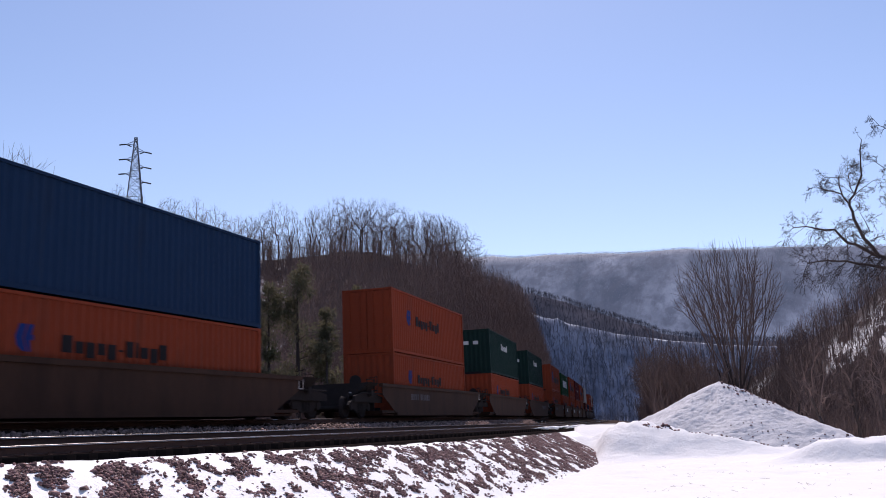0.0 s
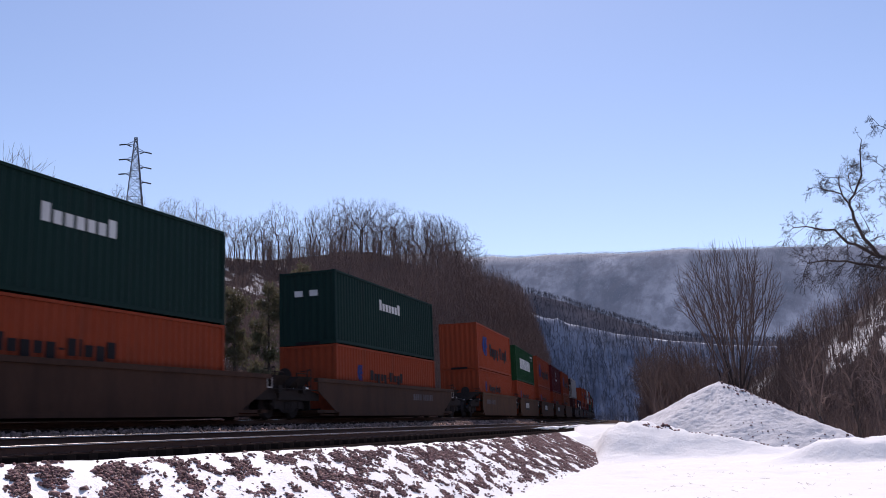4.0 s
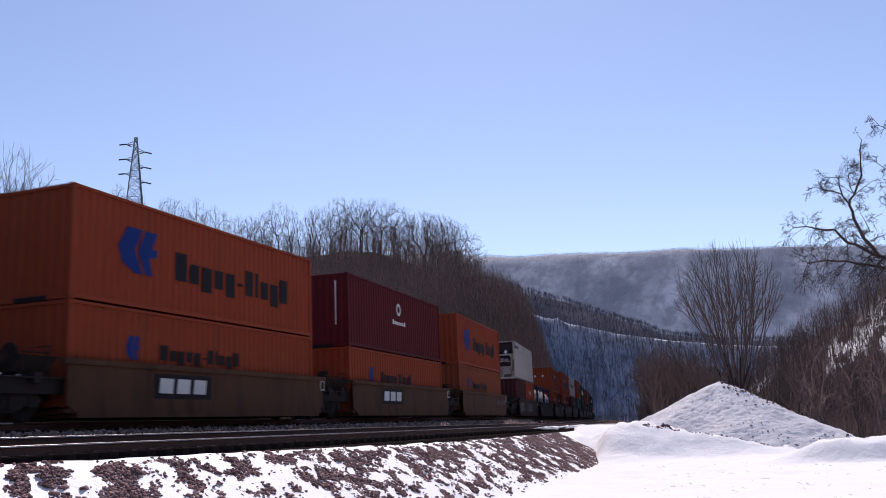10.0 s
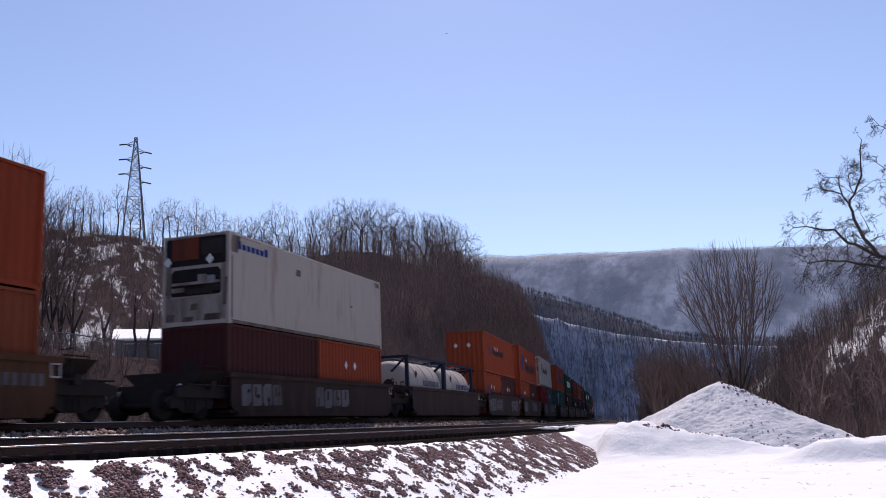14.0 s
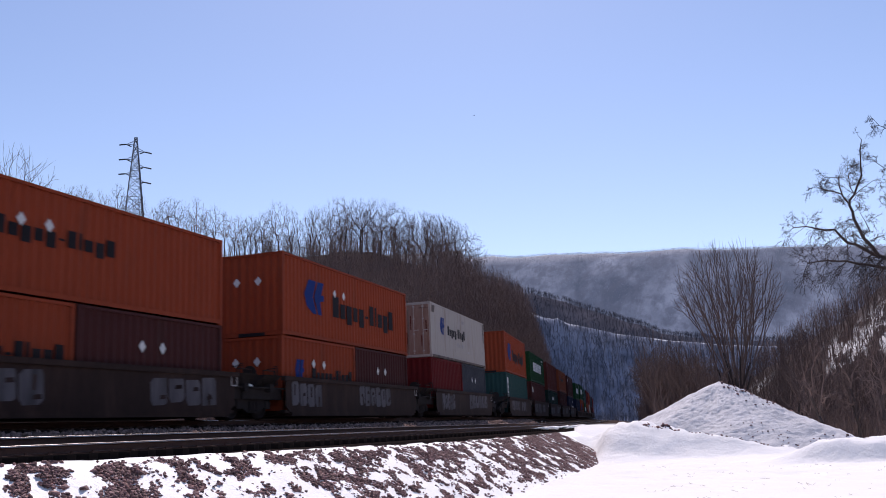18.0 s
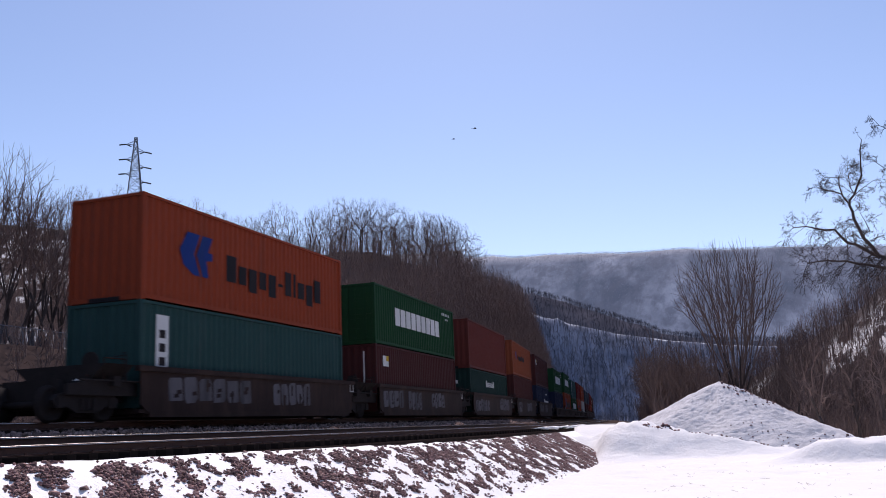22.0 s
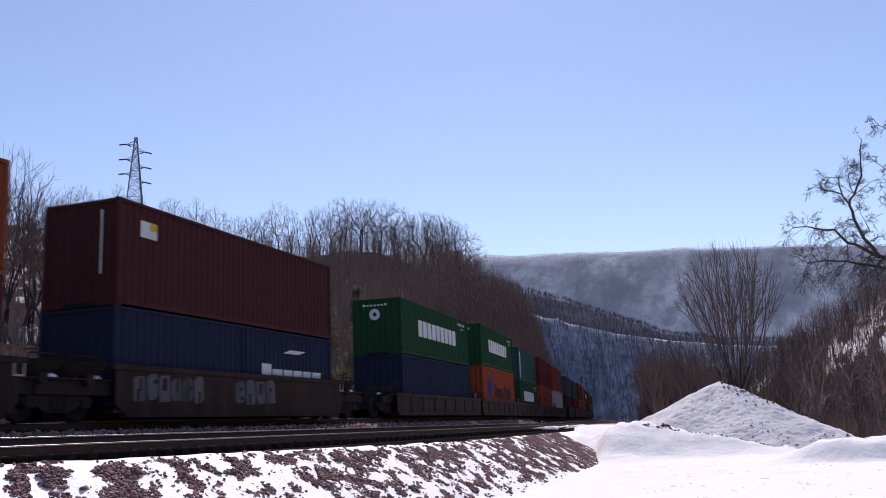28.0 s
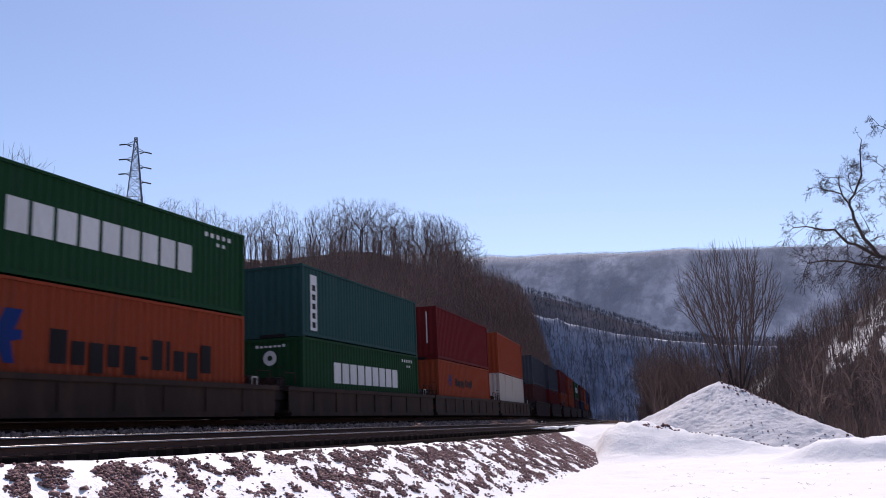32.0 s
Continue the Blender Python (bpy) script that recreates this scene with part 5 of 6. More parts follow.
thicket("hillside_woods", "leafless brown woods covering the far hillside", scatter(2900, -32, -11.2, 85, 330, 5, on_hill), WOOD_KINDS, TWIG, 0.45, 0.8)
thicket("shoulder_woods", "leafless dark woods on the hill's long shoulder beside the line", scatter(2600, -21, -11.0, 150, 690, 25, lambda a, r, l: (l < -11) & (r < np.interp(a, HILL_AZ, HILL_R) + 15)), FAR_KINDS, TWIG, 0.7, 1.1)
thicket("crest_woods", "leafless woods along the hill's snowy crest", scatter(120, -52, -30, 200, 250, 15, on_hill), WOOD_KINDS, TWIG, 0.6, 1.05)
thicket("crest_brush", "bare brown saplings crowding the hill's crest", scatter(620, -34, -17.4, 200, 292, 17, lambda a, r, l: np.abs(r - np.interp(a, HILL_AZ, HILL_R) + 6) < 15), WOOD_KINDS, TWIG, 0.32, 0.62)
thicket("valley_woods", "leafless brown woods on the valley floor", scatter(1100, -9.4, 14, 95, 330, 6, lambda a, r, l: (l > 14)), WOOD_KINDS, TWIG, 0.5, 0.95)
thicket("stream_woods", "dense bare brown thicket beside the stream", scatter(420, -8.6, -3.4, 84, 135, 27, lambda a, r, l: l > 11), WOOD_KINDS, TWIG, 0.5, 0.8)
thicket("bank_woods", "leafless brown woods on the rising bank by the stream", scatter(420, 0.5, 15, 85, 280, 26), WOOD_KINDS, TWIG, 0.4, 0.7)
thicket("slope_woods", "leafless woods on the slope across the stream", scatter(700, -1, 16, 300, 520, 16), FAR_KINDS, TWIG, 0.7, 1.1)
thicket("lineside_brush", "tangled bare brush on the bank beside the line", line_brush(), BRUSH_KINDS, TWIG, 0.7, 1.7)
thicket("lineside_weeds", "dead brown weeds along the far side of the line", weeds(), WEED_KINDS, TWIG, 0.1, 0.28)
thicket("cutting_brush", "low dead brush on the slope below the road", cut_brush(), WEED_KINDS, TWIG, 0.16, 0.45)
thicket("valley_brush", "bare brown brush along the stream", scatter(1500, -9.2, 13, 72, 190, 7, lambda a, r, l: (l > 11)), BRUSH_KINDS, TWIG, 0.5, 1.1)
thicket("hillside_brush", "bare brown brush on the snowy hillside", scatter(3400, -52, -13, 62, 225, 8, lambda a, r, l: (l < -14) & ((a > -33) | (r > 92)) & ((a < -30) | (r < 150))), BRUSH_KINDS, TWIG, 0.4, 1.0)

def far_forest(name, label, count, az0, az1, r0, r1, seed, mat, tall):
    """Far trees as slim forked poles, joined."""
    spots = scatter(count, az0, az1, r0, r1, seed)
    rng = random.Random(seed)
    kinds = []
    for k in range(5):
        segs = [(Vector((0, 0, -1)), Vector((0, 0, tall * 0.6)), tall * 0.018, tall * 0.01, 4)]
        for j in range(5):
            z = tall * rng.uniform(0.3, 0.6)
            segs.append((Vector((0, 0, z)), Vector((rng.gauss(0, 0.14) * tall, rng.gauss(0, 0.14) * tall, tall * rng.uniform(0.75, 1.0))), tall * 0.012, tall * 0.006, 4))
        kinds.append(segs)
    thicket(name, label, spots, kinds, mat, 0.6, 1.2, seed)


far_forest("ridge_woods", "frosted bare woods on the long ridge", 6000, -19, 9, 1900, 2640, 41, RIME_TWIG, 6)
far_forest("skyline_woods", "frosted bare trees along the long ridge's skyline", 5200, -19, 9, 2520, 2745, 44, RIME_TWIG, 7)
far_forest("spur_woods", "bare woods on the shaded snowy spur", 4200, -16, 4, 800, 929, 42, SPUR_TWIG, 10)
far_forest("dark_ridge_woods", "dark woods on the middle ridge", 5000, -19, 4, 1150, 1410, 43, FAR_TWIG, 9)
thicket("flank_woods", "dark bare trees crowding the steep flank by the line", flank(), FAR_KINDS, TWIG, 0.6, 1.1)

CREST_TREES = [tree_meshes(crown_tree(300 + k, 14.0, 5.2 + 0.7 * k, 270, "dome", 0.34, 0.32, twig=0.0115, swing=0.05, grow=0.45, sway=0.3)) for k in range(5)]
OAKS = [tree_meshes(crown_tree(320 + k, 14.0, 12.0 + k, 700, "dome", 0.2, 0.24, twig=0.0105, swing=0.055, grow=0.4)) for k in range(4)]
# the tree tops' outline along the crest: bearing and elevation
TOP_AZ = [-50, -44.2, -41.7, -40.4, -38.2, -35.3, -33.9, -32.8, -31.0, -29.5, -28.4, -26.9, -24.0, -22.7, -22.2, -21.6, -19.9, -18.9, -18.2, -17.1]
TOP_EL = [14.6, 14.9, 15.5, 15.4, 14.7, 14.7, 14.0, 14.4, 14.9, 14.0, 14.3, 14.95, 14.8, 14.0, 13.3, 13.9, 13.6, 12.4, 11.2, 10.0]


def crest_tree(az, r, kind, oak, share, turn):
    x, y, z = at(az, r)
    tall = EYE[2] + r * math.tan(radians(float(np.interp(az, TOP_AZ, TOP_EL)))) - z
    lab = "bare spreading oak on the hill's crest" if oak else "tall thin bare tree on the hill's crest"
    plant("oak_tree" if oak else "bare_tree", lab, kind, (x, y, z), turn, max(tall, 4.0) * share * (0.985 if oak else 1.05) / 14.0, "trees on the crest")


def crest_row():
    rng = random.Random(9)
    for az, k in ((-26.9, 0), (-25.6, 2), (-24.3, 3), (-23.4, 1), (-21.5, 0), (-20.2, 1), (-19.5, 3), (-18.8, 2)):
        crest_tree(az, float(np.interp(az, HILL_AZ, HILL_R)) - 4, OAKS[k], True, 0.99, 77 * k + 9 * az)
    az = -47.0
    while az < -18.4:
        oak = az > -28
        r = float(np.interp(az, HILL_AZ, HILL_R)) + rng.uniform(-12, 3)
        crest_tree(az, r, rng.choice(OAKS if oak and rng.random() < 0.35 else CREST_TREES), oak, rng.uniform(0.7, 0.98), rng.uniform(0, 360))
        az += rng.uniform(0.35, 0.75) if oak else rng.uniform(0.25, 0.85)


crest_row()
plant("willow_tree", "large many-stemmed bare tree behind the snow mound", tree_meshes(crown_tree(41, 20.6, 13.4, 1300, "vase", 0.2, 0.5, stems=8, twig=0.0135, swing=0.045, grow=0.36, power=0.42)), at(-2.55, 88), 20)
for k, (a, r, q) in enumerate(((-5.6, 92, 11.0), (-4.7, 86, 9.0), (0.4, 80, 9.5), (2.0, 70, 8.5), (3.6, 75, 9.0), (5.2, 66, 8.0), (-7.6, 105, 8.5), (1.2, 95, 12.0), (6.6, 62, 9.5), (-6.4, 98, 7.5))):
    plant("bare_tree", "slender bare tree in the brush by the stream", tree_meshes(crown_tree(60 + k, q, q * 0.42, 110, "dome", 0.3, 0.3, twig=0.013, swing=0.12, sway=0.4)), at(a, r), 40 * k, 1.0, "trees by the stream")
for k, (a, r, q, n) in enumerate(((-47.4, 64, 12.6, 3), (-44.7, 62, 11.0, 3), (-43.7, 68, 9.6, 3), (-46.6, 62, 13.6, 3), (-45.3, 65, 12.6, 2), (-44.2, 66, 11.8, 2), (-48.4, 60, 13.6, 3), (-43.0, 70, 10.6, 2), (-41.2, 74, 8.6, 1))):
    plant("bare_tree", "bare twisted tree on the bank across the tracks", tree_meshes(crown_tree(80 + k, q, q * 0.66, 300, "vase", 0.2, 0.36, stems=n, twig=0.0095, swing=0.09, grow=0.38)), at(a, r), 70 * k, 1.0, "trees across the tracks")


def lot_tree():
    """The old tree at the edge of the lot, with long crooked limbs reaching over it."""
    rng = random.Random(12)
    segs = []

    def twig(p, d, length, r, level, sag):
        n = 4 if level < 3 else 3
        for k in range(n):
            d = (d + Vector((rng.gauss(0, 0.24), rng.gauss(0, 0.24), rng.gauss(-sag, 0.22)))).normalized()
            q = p + d * (length / n)
            r1 = max(r * 0.8, 0.003)
            segs.append((p, q, r, r1, level))
            if level < 4 and rng.random() < 0.9:
                for _ in range(2):
                    a = rng.uniform(0, 6.28)
                    u = d.orthogonal().normalized()
                    v = d.cross(u)
                    twig(q, (d + rng.uniform(0.6, 1.2) * (math.cos(a) * u + math.sin(a) * v)).normalized(), length * rng.uniform(0.35, 0.6), max(r1 * 0.55, 0.003), level + 1, sag)
            p, r = q, r1

    def limb(way, r, reach, each, sag=0.05):
        """A crooked limb along its way, thinning, with twigs from all its length."""
        pts = [Vector(w) for w in way]
        fine = []
        for p, q in zip(pts, pts[1:]):
            m = max(2, int((q - p).length / 0.22))
            fine += [p.lerp(q, k / m) + Vector((rng.gauss(0, 0.025), rng.gauss(0, 0.04), rng.gauss(0, 0.025))) * (k > 0) for k in range(m)]
        fine.append(pts[-1])
        for k, (p, q) in enumerate(zip(fine, fine[1:])):
            f = k / len(fine)
            r0, r1 = 0.78 * r * (1 - 0.88 * f), 0.78 * r * (1 - 0.88 * (k + 1) / len(fine))
            segs.append((p, q, r0, r1, 1))
            d = (q - p).normalized()
            for _ in range(each):
                a = rng.uniform(0, 6.28)
                u = d.orthogonal().normalized()
                v = d.cross(u)
                twig(q, (0.5 * d + math.cos(a) * u + math.sin(a) * v).normalized(), reach * rng.uniform(0.6, 1.3) * (1 - 0.35 * f), max(r1 * 0.35, 0.008), 2, sag)

    up = [Vector((0, 0, -0.3)), Vector((0.15, 0.0, 2.4)), Vector((0.05, 0.1, 5.2)), Vector((0.3, 0.0, 7.2)), Vector((0.1, 0.2, 9.4)), Vector((0.4, 0.2, 12.2))]
    for k in range(5):
        segs.append((up[k], up[k + 1], 0.3 - 0.045 * k, 0.255 - 0.045 * k, 0))
    limb([up[2], (-0.9, 0.0, 5.5), (-1.49, 0.1, 5.75), (-2.38, 0.0, 6.01), (-3.07, 0.1, 6.09), (-3.35, 0.1, 6.07)], 0.085, 0.75, 3, 0.1)
    limb([(-0.9, 0.0, 5.5), (-1.3, -0.1, 5.85), (-1.76, -0.1, 6.12), (-2.32, 0.0, 6.5), (-2.58, 0.1, 6.91), (-3.04, 0.0, 6.97), (-3.6, 0.1, 7.08)], 0.085, 0.62, 3, 0.08)
    limb([(-1.6, -0.1, 6.0), (-1.93, -0.2, 6.53), (-2.11, -0.2, 7.09), (-2.16, -0.1, 7.48), (-2.0, 0.0, 7.78), (-1.76, 0.0, 8.29), (-1.71, 0.1, 9.0), (-1.63, 0.1, 9.3)], 0.065, 0.34, 1, 0.0)
    limb([(-2.15, -0.1, 7.5), (-2.3, 0.1, 7.86), (-2.63, 0.2, 8.02), (-3.0, 0.2, 8.15)], 0.034, 0.34, 2, 0.0)
    limb([(-2.28, 0.1, 7.84), (-2.32, 0.0, 8.29), (-2.66, 0.1, 8.37)], 0.024, 0.36, 2, -0.02)
    limb([(-2.05, 0.0, 7.7), (-2.07, 0.1, 8.02), (-2.07, 0.0, 8.6)], 0.024, 0.42, 3, -0.03)
    limb([(-1.95, 0.0, 7.8), (-1.7, 0.1, 8.0), (-1.3, 0.1, 8.15)], 0.018, 0.3, 1, 0.0)
    limb([(-1.93, -0.2, 6.6), (-1.75, 0.0, 6.75), (-1.9, 0.2, 7.3)], 0.025, 0.4, 2, 0.0)
    limb([up[4], (-0.6, 0.0, 8.3), (-1.16, 0.1, 8.41), (-1.49, 0.1, 8.8)], 0.03, 0.34, 2, 0.0)
    limb([up[4], (-0.7, 0.0, 9.1), (-1.02, 0.1, 9.52), (-1.3, 0.1, 9.85)], 0.03, 0.34, 2, 0.0)
    limb([up[3], (-0.7, 0.3, 7.3), (-1.2, 0.3, 7.6)], 0.03, 0.4, 2, 0.0)
    limb([up[3], (1.2, 0.2, 8.2), (2.4, 0.3, 8.9)], 0.08, 0.5, 1, 0.0)
    limb([up[5], (0.6, 0.2, 13.2), (0.5, 0.3, 14.2)], 0.06, 0.5, 1, 0.0)
    low, top = rods([q for q in segs if q[4] <= 1]), rods([q for q in segs if q[4] > 1], 3)
    plant("old_tree", "gnarled bare tree at the edge of the snowy lot", (fast_mesh("trunk", low.v, low.f, BARK, True), fast_mesh("crown", top.v, top.f, BARK)), at(9.6, 26))


lot_tree()


def pine(seed, height, width, lobes=24):
    """Trunk and ragged lobes of short needles of an evergreen."""
    rng = random.Random(seed)
    trunk, fol = Geo(), Geo()
    trunk.tube((0, 0, -0.3), (0, 0, height * 0.9), height * 0.018, 0.02, 7)
    for k in range(lobes):
        f = (k + rng.random()) / lobes
        z = height * (0.14 + 0.8 * f)
        a, reach = rng.uniform(0, 6.283), width * (1.05 - 0.75 * f) * rng.uniform(0.25, 0.95)
        c = Vector((math.cos(a) * reach, math.sin(a) * reach, z))
        size = rng.uniform(0.55, 1.05) * width * 0.38
        trunk.tube((0, 0, z - 0.6), c, 0.035, 0.012, 4)
        for j in range(420):
            d = Vector((rng.gauss(0, 1), rng.gauss(0, 1), rng.gauss(0.1, 0.8))).normalized()
            p = c + d * size * rng.uniform(0.45, 1.1) * (1 + 0.25 * math.sin(5 * d.x + 4 * d.y + k))
            u = (d * 0.7 + Vector((rng.gauss(0, 0.5), rng.gauss(0, 0.5), rng.gauss(0.1, 0.5)))).normalized() * rng.uniform(0.06, 0.16)
            v = u.orthogonal().normalized() * rng.uniform(0.02, 0.05)
            fol.add([p - u, p + v, p + u, p - v], [(0, 1, 2, 3)])
    return fast_mesh("trunk", trunk.v, trunk.f, BARK), fast_mesh("crown", fol.v, fol.f, NEEDLE)


def plant_pine(label, seed, top, width, az, r):
    height = top - at(az, r)[2]
    t, c = pine(seed, height, width)
    root = tagged(new("pine_tree"), label, "tree", "evergreen trees")
    part("trunk", t, BARK, root)
    part("crown", c, NEEDLE, root, "dull yellow-green foliage")
    x, y, z = at(az, r)
    root.matrix_basis = pose(x, y, z) @ Matrix.Scale((top - z) / height, 4)


for k, (a, r, h, w) in enumerate(((-29.7, 71, 13.2, 2.7), (-31.5, 70, 11.2, 2.1), (-25.8, 82, 13.2, 2.2), (-27.9, 72, 9.6, 2.0), (-33.6, 75, 11.4, 2.1))):
    plant_pine("sunlit evergreen tree behind the tracks", 500 + k, h, w, a, r)
for k, (a, r, h, w) in enumerate(((-18.0, 250, 10.0, 2.8), (-15.7, 240, 14.0, 2.6))):
    plant_pine("dark conifer on the hill's shoulder", 520 + k, h, w, a, r)


# ---- pylon on the hill ----
def build_pylon():
    x, y, z = at(-39.75, 364)
    top_z = EYE[2] + 364 * math.tan(radians(18.13))
    H = top_z - z
    root = tagged(new("pylon"), "grey steel lattice power pylon on the hilltop", "pylon")
    root.matrix_basis = pose(x, y, z, 0, 0, 42)

    def half(q):
        return 4.4 - 2.4 * min(q / (H - 17), 1.0) if q < H - 17 else 2.0 - 1.6 * (q - H + 17) / 17

    levels = [0.0, H * 0.16, H * 0.3, H * 0.42, H * 0.52, H - 17, H - 13.5, H - 10, H - 6.8, H - 3.4, H - 0.2]
    for sx, sy in ((-1, -1), (-1, 1), (1, -1), (1, 1)):
        rings = [[(sx * half(q) + 0.22 * a, sy * half(q) + 0.22 * b, q) for a, b in ((1, 0), (0, 1), (-1, 0), (0, -1))] for q in levels]
        v, f = sweep(rings, True)
        part("leg", fast_mesh("leg", v, f, GALV), GALV, root)
    for a, b in zip(levels, levels[1:]):
        for n in range(4):
            c0 = [(-1, -1), (1, -1), (1, 1), (-1, 1)][n]
            c1 = [(-1, -1), (1, -1), (1, 1), (-1, 1)][(n + 1) % 4]
            g = Geo()
            g.tube((c0[0] * half(a), c0[1] * half(a), a), (c1[0] * half(b), c1[1] * half(b), b), 0.13, 0.13, 3)
            g.tube((c1[0] * half(a), c1[1] * half(a), a), (c0[0] * half(b), c0[1] * half(b), b), 0.13, 0.13, 3)
            g.tube((c0[0] * half(b), c0[1] * half(b), b), (c1[0] * half(b), c1[1] * half(b), b), 0.12, 0.12, 3)
            part("brace", g, GALV, root)
    for side, drops in ((-1, (3.3, 9.5, 15.5)), (1, (6.0, 12.4, 18.6))):
        for d in drops:
            q = H - d
            g = Geo()
            tip = (side * 3.6, 0, q)
            for sy in (-1, 1):
                g.tube((side * 0.5, sy * 0.6, q), tip, 0.1, 0.08, 4)
                g.tube((side * 0.5, sy * 0.5, q + 1.6), tip, 0.08, 0.07, 4)
            arm = part("crossarm", g, GALV, root)
            g = Geo()
            g.tube((side * 3.6, 0, q), (side * 6.2, 0, q - 0.45), 0.28, 0.28, 6)
            g.tube((side * 3.5, 0, q), (side * 1.6, 0, q - 0.9), 0.2, 0.2, 6)
            part("insulator", g, INSULATOR, arm, "dark insulator string")


build_pylon()


# ---- road, house and fence across the tracks ----
def build_house():
    WALL = material("pale_siding", (0.13, 0.125, 0.13), rough=0.8, spread=0.15, scale=2, fine=20, streak=8)
    x, y, z = at(-37.6, 79)
    root = tagged(new("house"), "low pale house with a snow-covered roof", "house")
    root.matrix_basis = pose(x, y, z - 0.2, 0, 0, 38)
    part("wall", Geo().box(-4.0, 4.0, -3.2, 3.2, 0, 2.3), WALL, root, "pale siding")
    part("roof", Geo().prism([(-3.6, 2.2), (3.6, 2.2), (3.6, 2.35), (0.0, 3.5), (-3.6, 2.35)], "x", -4.3, 4.3), SNOW, root, "snow-covered gable roof")
    for a in (-2.8, -0.5, 1.6):
        w = part("window", Geo().box(a - 0.5, a + 0.5, -3.26, -3.2, 0.9, 1.9), INSULATOR, root, "dark window")
        part("frame", Geo().box(a - 0.58, a + 0.58, -3.28, -3.22, 1.9, 1.98), LETTER_WHITE, w)
    part("door", Geo().box(2.8, 3.6, -3.25, -3.2, 0.05, 2.0), BROWN, root)


build_house()


def build_fence():
    """A low chain-link fence along the edge of the road bench."""
    root = tagged(new("fence"), "low galvanised chain-link fence above the tracks", "fence")
    pts = []
    for k in range(19):
        x, y, h = track_point(34.0 + 2.6 * k, -26.2)
        pts.append(Vector((x, y, float(ground_height(np.array([x]), np.array([y]))[0]))))
    post = Geo().tube((0, 0, -0.3), (0, 0, 1.33), 0.045, 0.045, 6).mesh("post", GALV)
    for k, p in enumerate(pts):
        o = part("post", post, GALV, root)
        o.location = p
        if k == len(pts) - 1:
            continue
        q = pts[k + 1]
        up = Vector((0, 0, 1.3))
        g = Geo()
        g.tube(p + up, q + up, 0.04, 0.04, 5)
        part("top_rail", g, GALV, root)
        g = Geo()
        n = 22
        for i in range(-8, n):
            a, b = max(i, 0) / n, min(i + 8, n) / n
            za, zb = (max(i, 0) - i) / 8, (min(i + 8, n) - i) / 8
            g.tube(p.lerp(q, a) + up * za, p.lerp(q, b) + up * zb, 0.007, 0.007, 3)
            g.tube(p.lerp(q, a) + up * (1 - za), p.lerp(q, b) + up * (1 - zb), 0.007, 0.007, 3)
        part("wire_mesh", g, GALV, root, "grey crossed fence wire")


build_fence()
for k, (a, r, q) in enumerate(((-39.6, 70, 9.5), (-38.75, 71, 8.0), (-37.3, 70, 7.5), (-36.6, 72, 6.5), (-34.6, 72, 7.0))):
    plant("bare_tree", "thin bare tree beside the road above the tracks", tree_meshes(crown_tree(90 + k, q, q * 0.45, 120, "dome", 0.32, 0.36, twig=0.0095, swing=0.09, sway=0.25)), at(a, r), 50 * k, 1.0, "trees across the tracks")
_x, _y, _z = at(-46.2, 64)
_lean = plant("bare_tree", "dark leaning bare tree behind the fence", tree_meshes(crown_tree(98, 11.0, 5.0, 160, "dome", 0.34, 0.4, twig=0.012, swing=0.12)), (_x, _y, _z), 0, 1.0, "trees across the tracks")
_lean.matrix_basis = pose(_x, _y, _z - 0.2, 0, 0, 46) @ pose(0, 0, 0, 0, 16, 0)


# ---- snow pile ----
def build_pile(az, r, top_z, base_z, radius):
    cx, cy = r * math.sin(radians(az)), r * math.cos(radians(az))
    verts, faces, n, m = [(cx, cy, top_z - 0.15)], [], 260, 100
    for j in range(1, m + 1):
        q = j / m
        for i in range(n):
            a = 2 * math.pi * i / n
            rr = radius * q * (1.0 + 0.06 * math.sin(3 * a + 1) + 0.04 * math.sin(7 * a))
            x, y = cx + rr * math.sin(a), cy + rr * math.cos(a)
            w = noise.noise((x * 0.7, y * 0.7, 0.3)) * 0.14 + noise.noise((x * 1.9, y * 1.9, 5.3)) * 0.05 + noise.noise((x * 4.3, y * 4.3, 2.0)) * 0.045 - abs(noise.noise((x * 2.6, y * 2.6, 8.0))) * 0.12 + noise.noise((x * 9.1, y * 9.1, 4.0)) * 0.06
            verts.append((x, y, base_z - 0.35 + (top_z - base_z + 0.35) * (1 - q ** 0.97) + w * min(1, 4 * q) - 0.15 * math.exp(-(q * 14) ** 2)))
    for i in range(n):
        faces.append((0, 1 + i, 1 + (i + 1) % n))
        for j in range(m - 1):
            a, b = 1 + j * n, 1 + (j + 1) * n
            faces.append((a + i, b + i, b + (i + 1) % n, a + (i + 1) % n))
    ob = new("snow_mound", fast_mesh("snow_mound", verts, faces, MOUND_SNOW, True))
    return tagged(ob, "conical mound of gravel covered with crusted snow", "mound")


MOUND = build_pile(-3.6, 60, 1.78, -2.6, 9.2)


# ---- loose stones ----
STONE_RNG = np.random.RandomState(31)
_cube = np.array([(-1, -1, -1), (1, -1, -1), (1, 1, -1), (-1, 1, -1), (-1, -1, 1), (1, -1, 1), (1, 1, 1), (-1, 1, 1)], float)
_cube_q = np.array([(0, 3, 2, 1), (4, 5, 6, 7), (0, 1, 5, 4), (1, 2, 6, 5), (2, 3, 7, 6), (3, 0, 4, 7)])


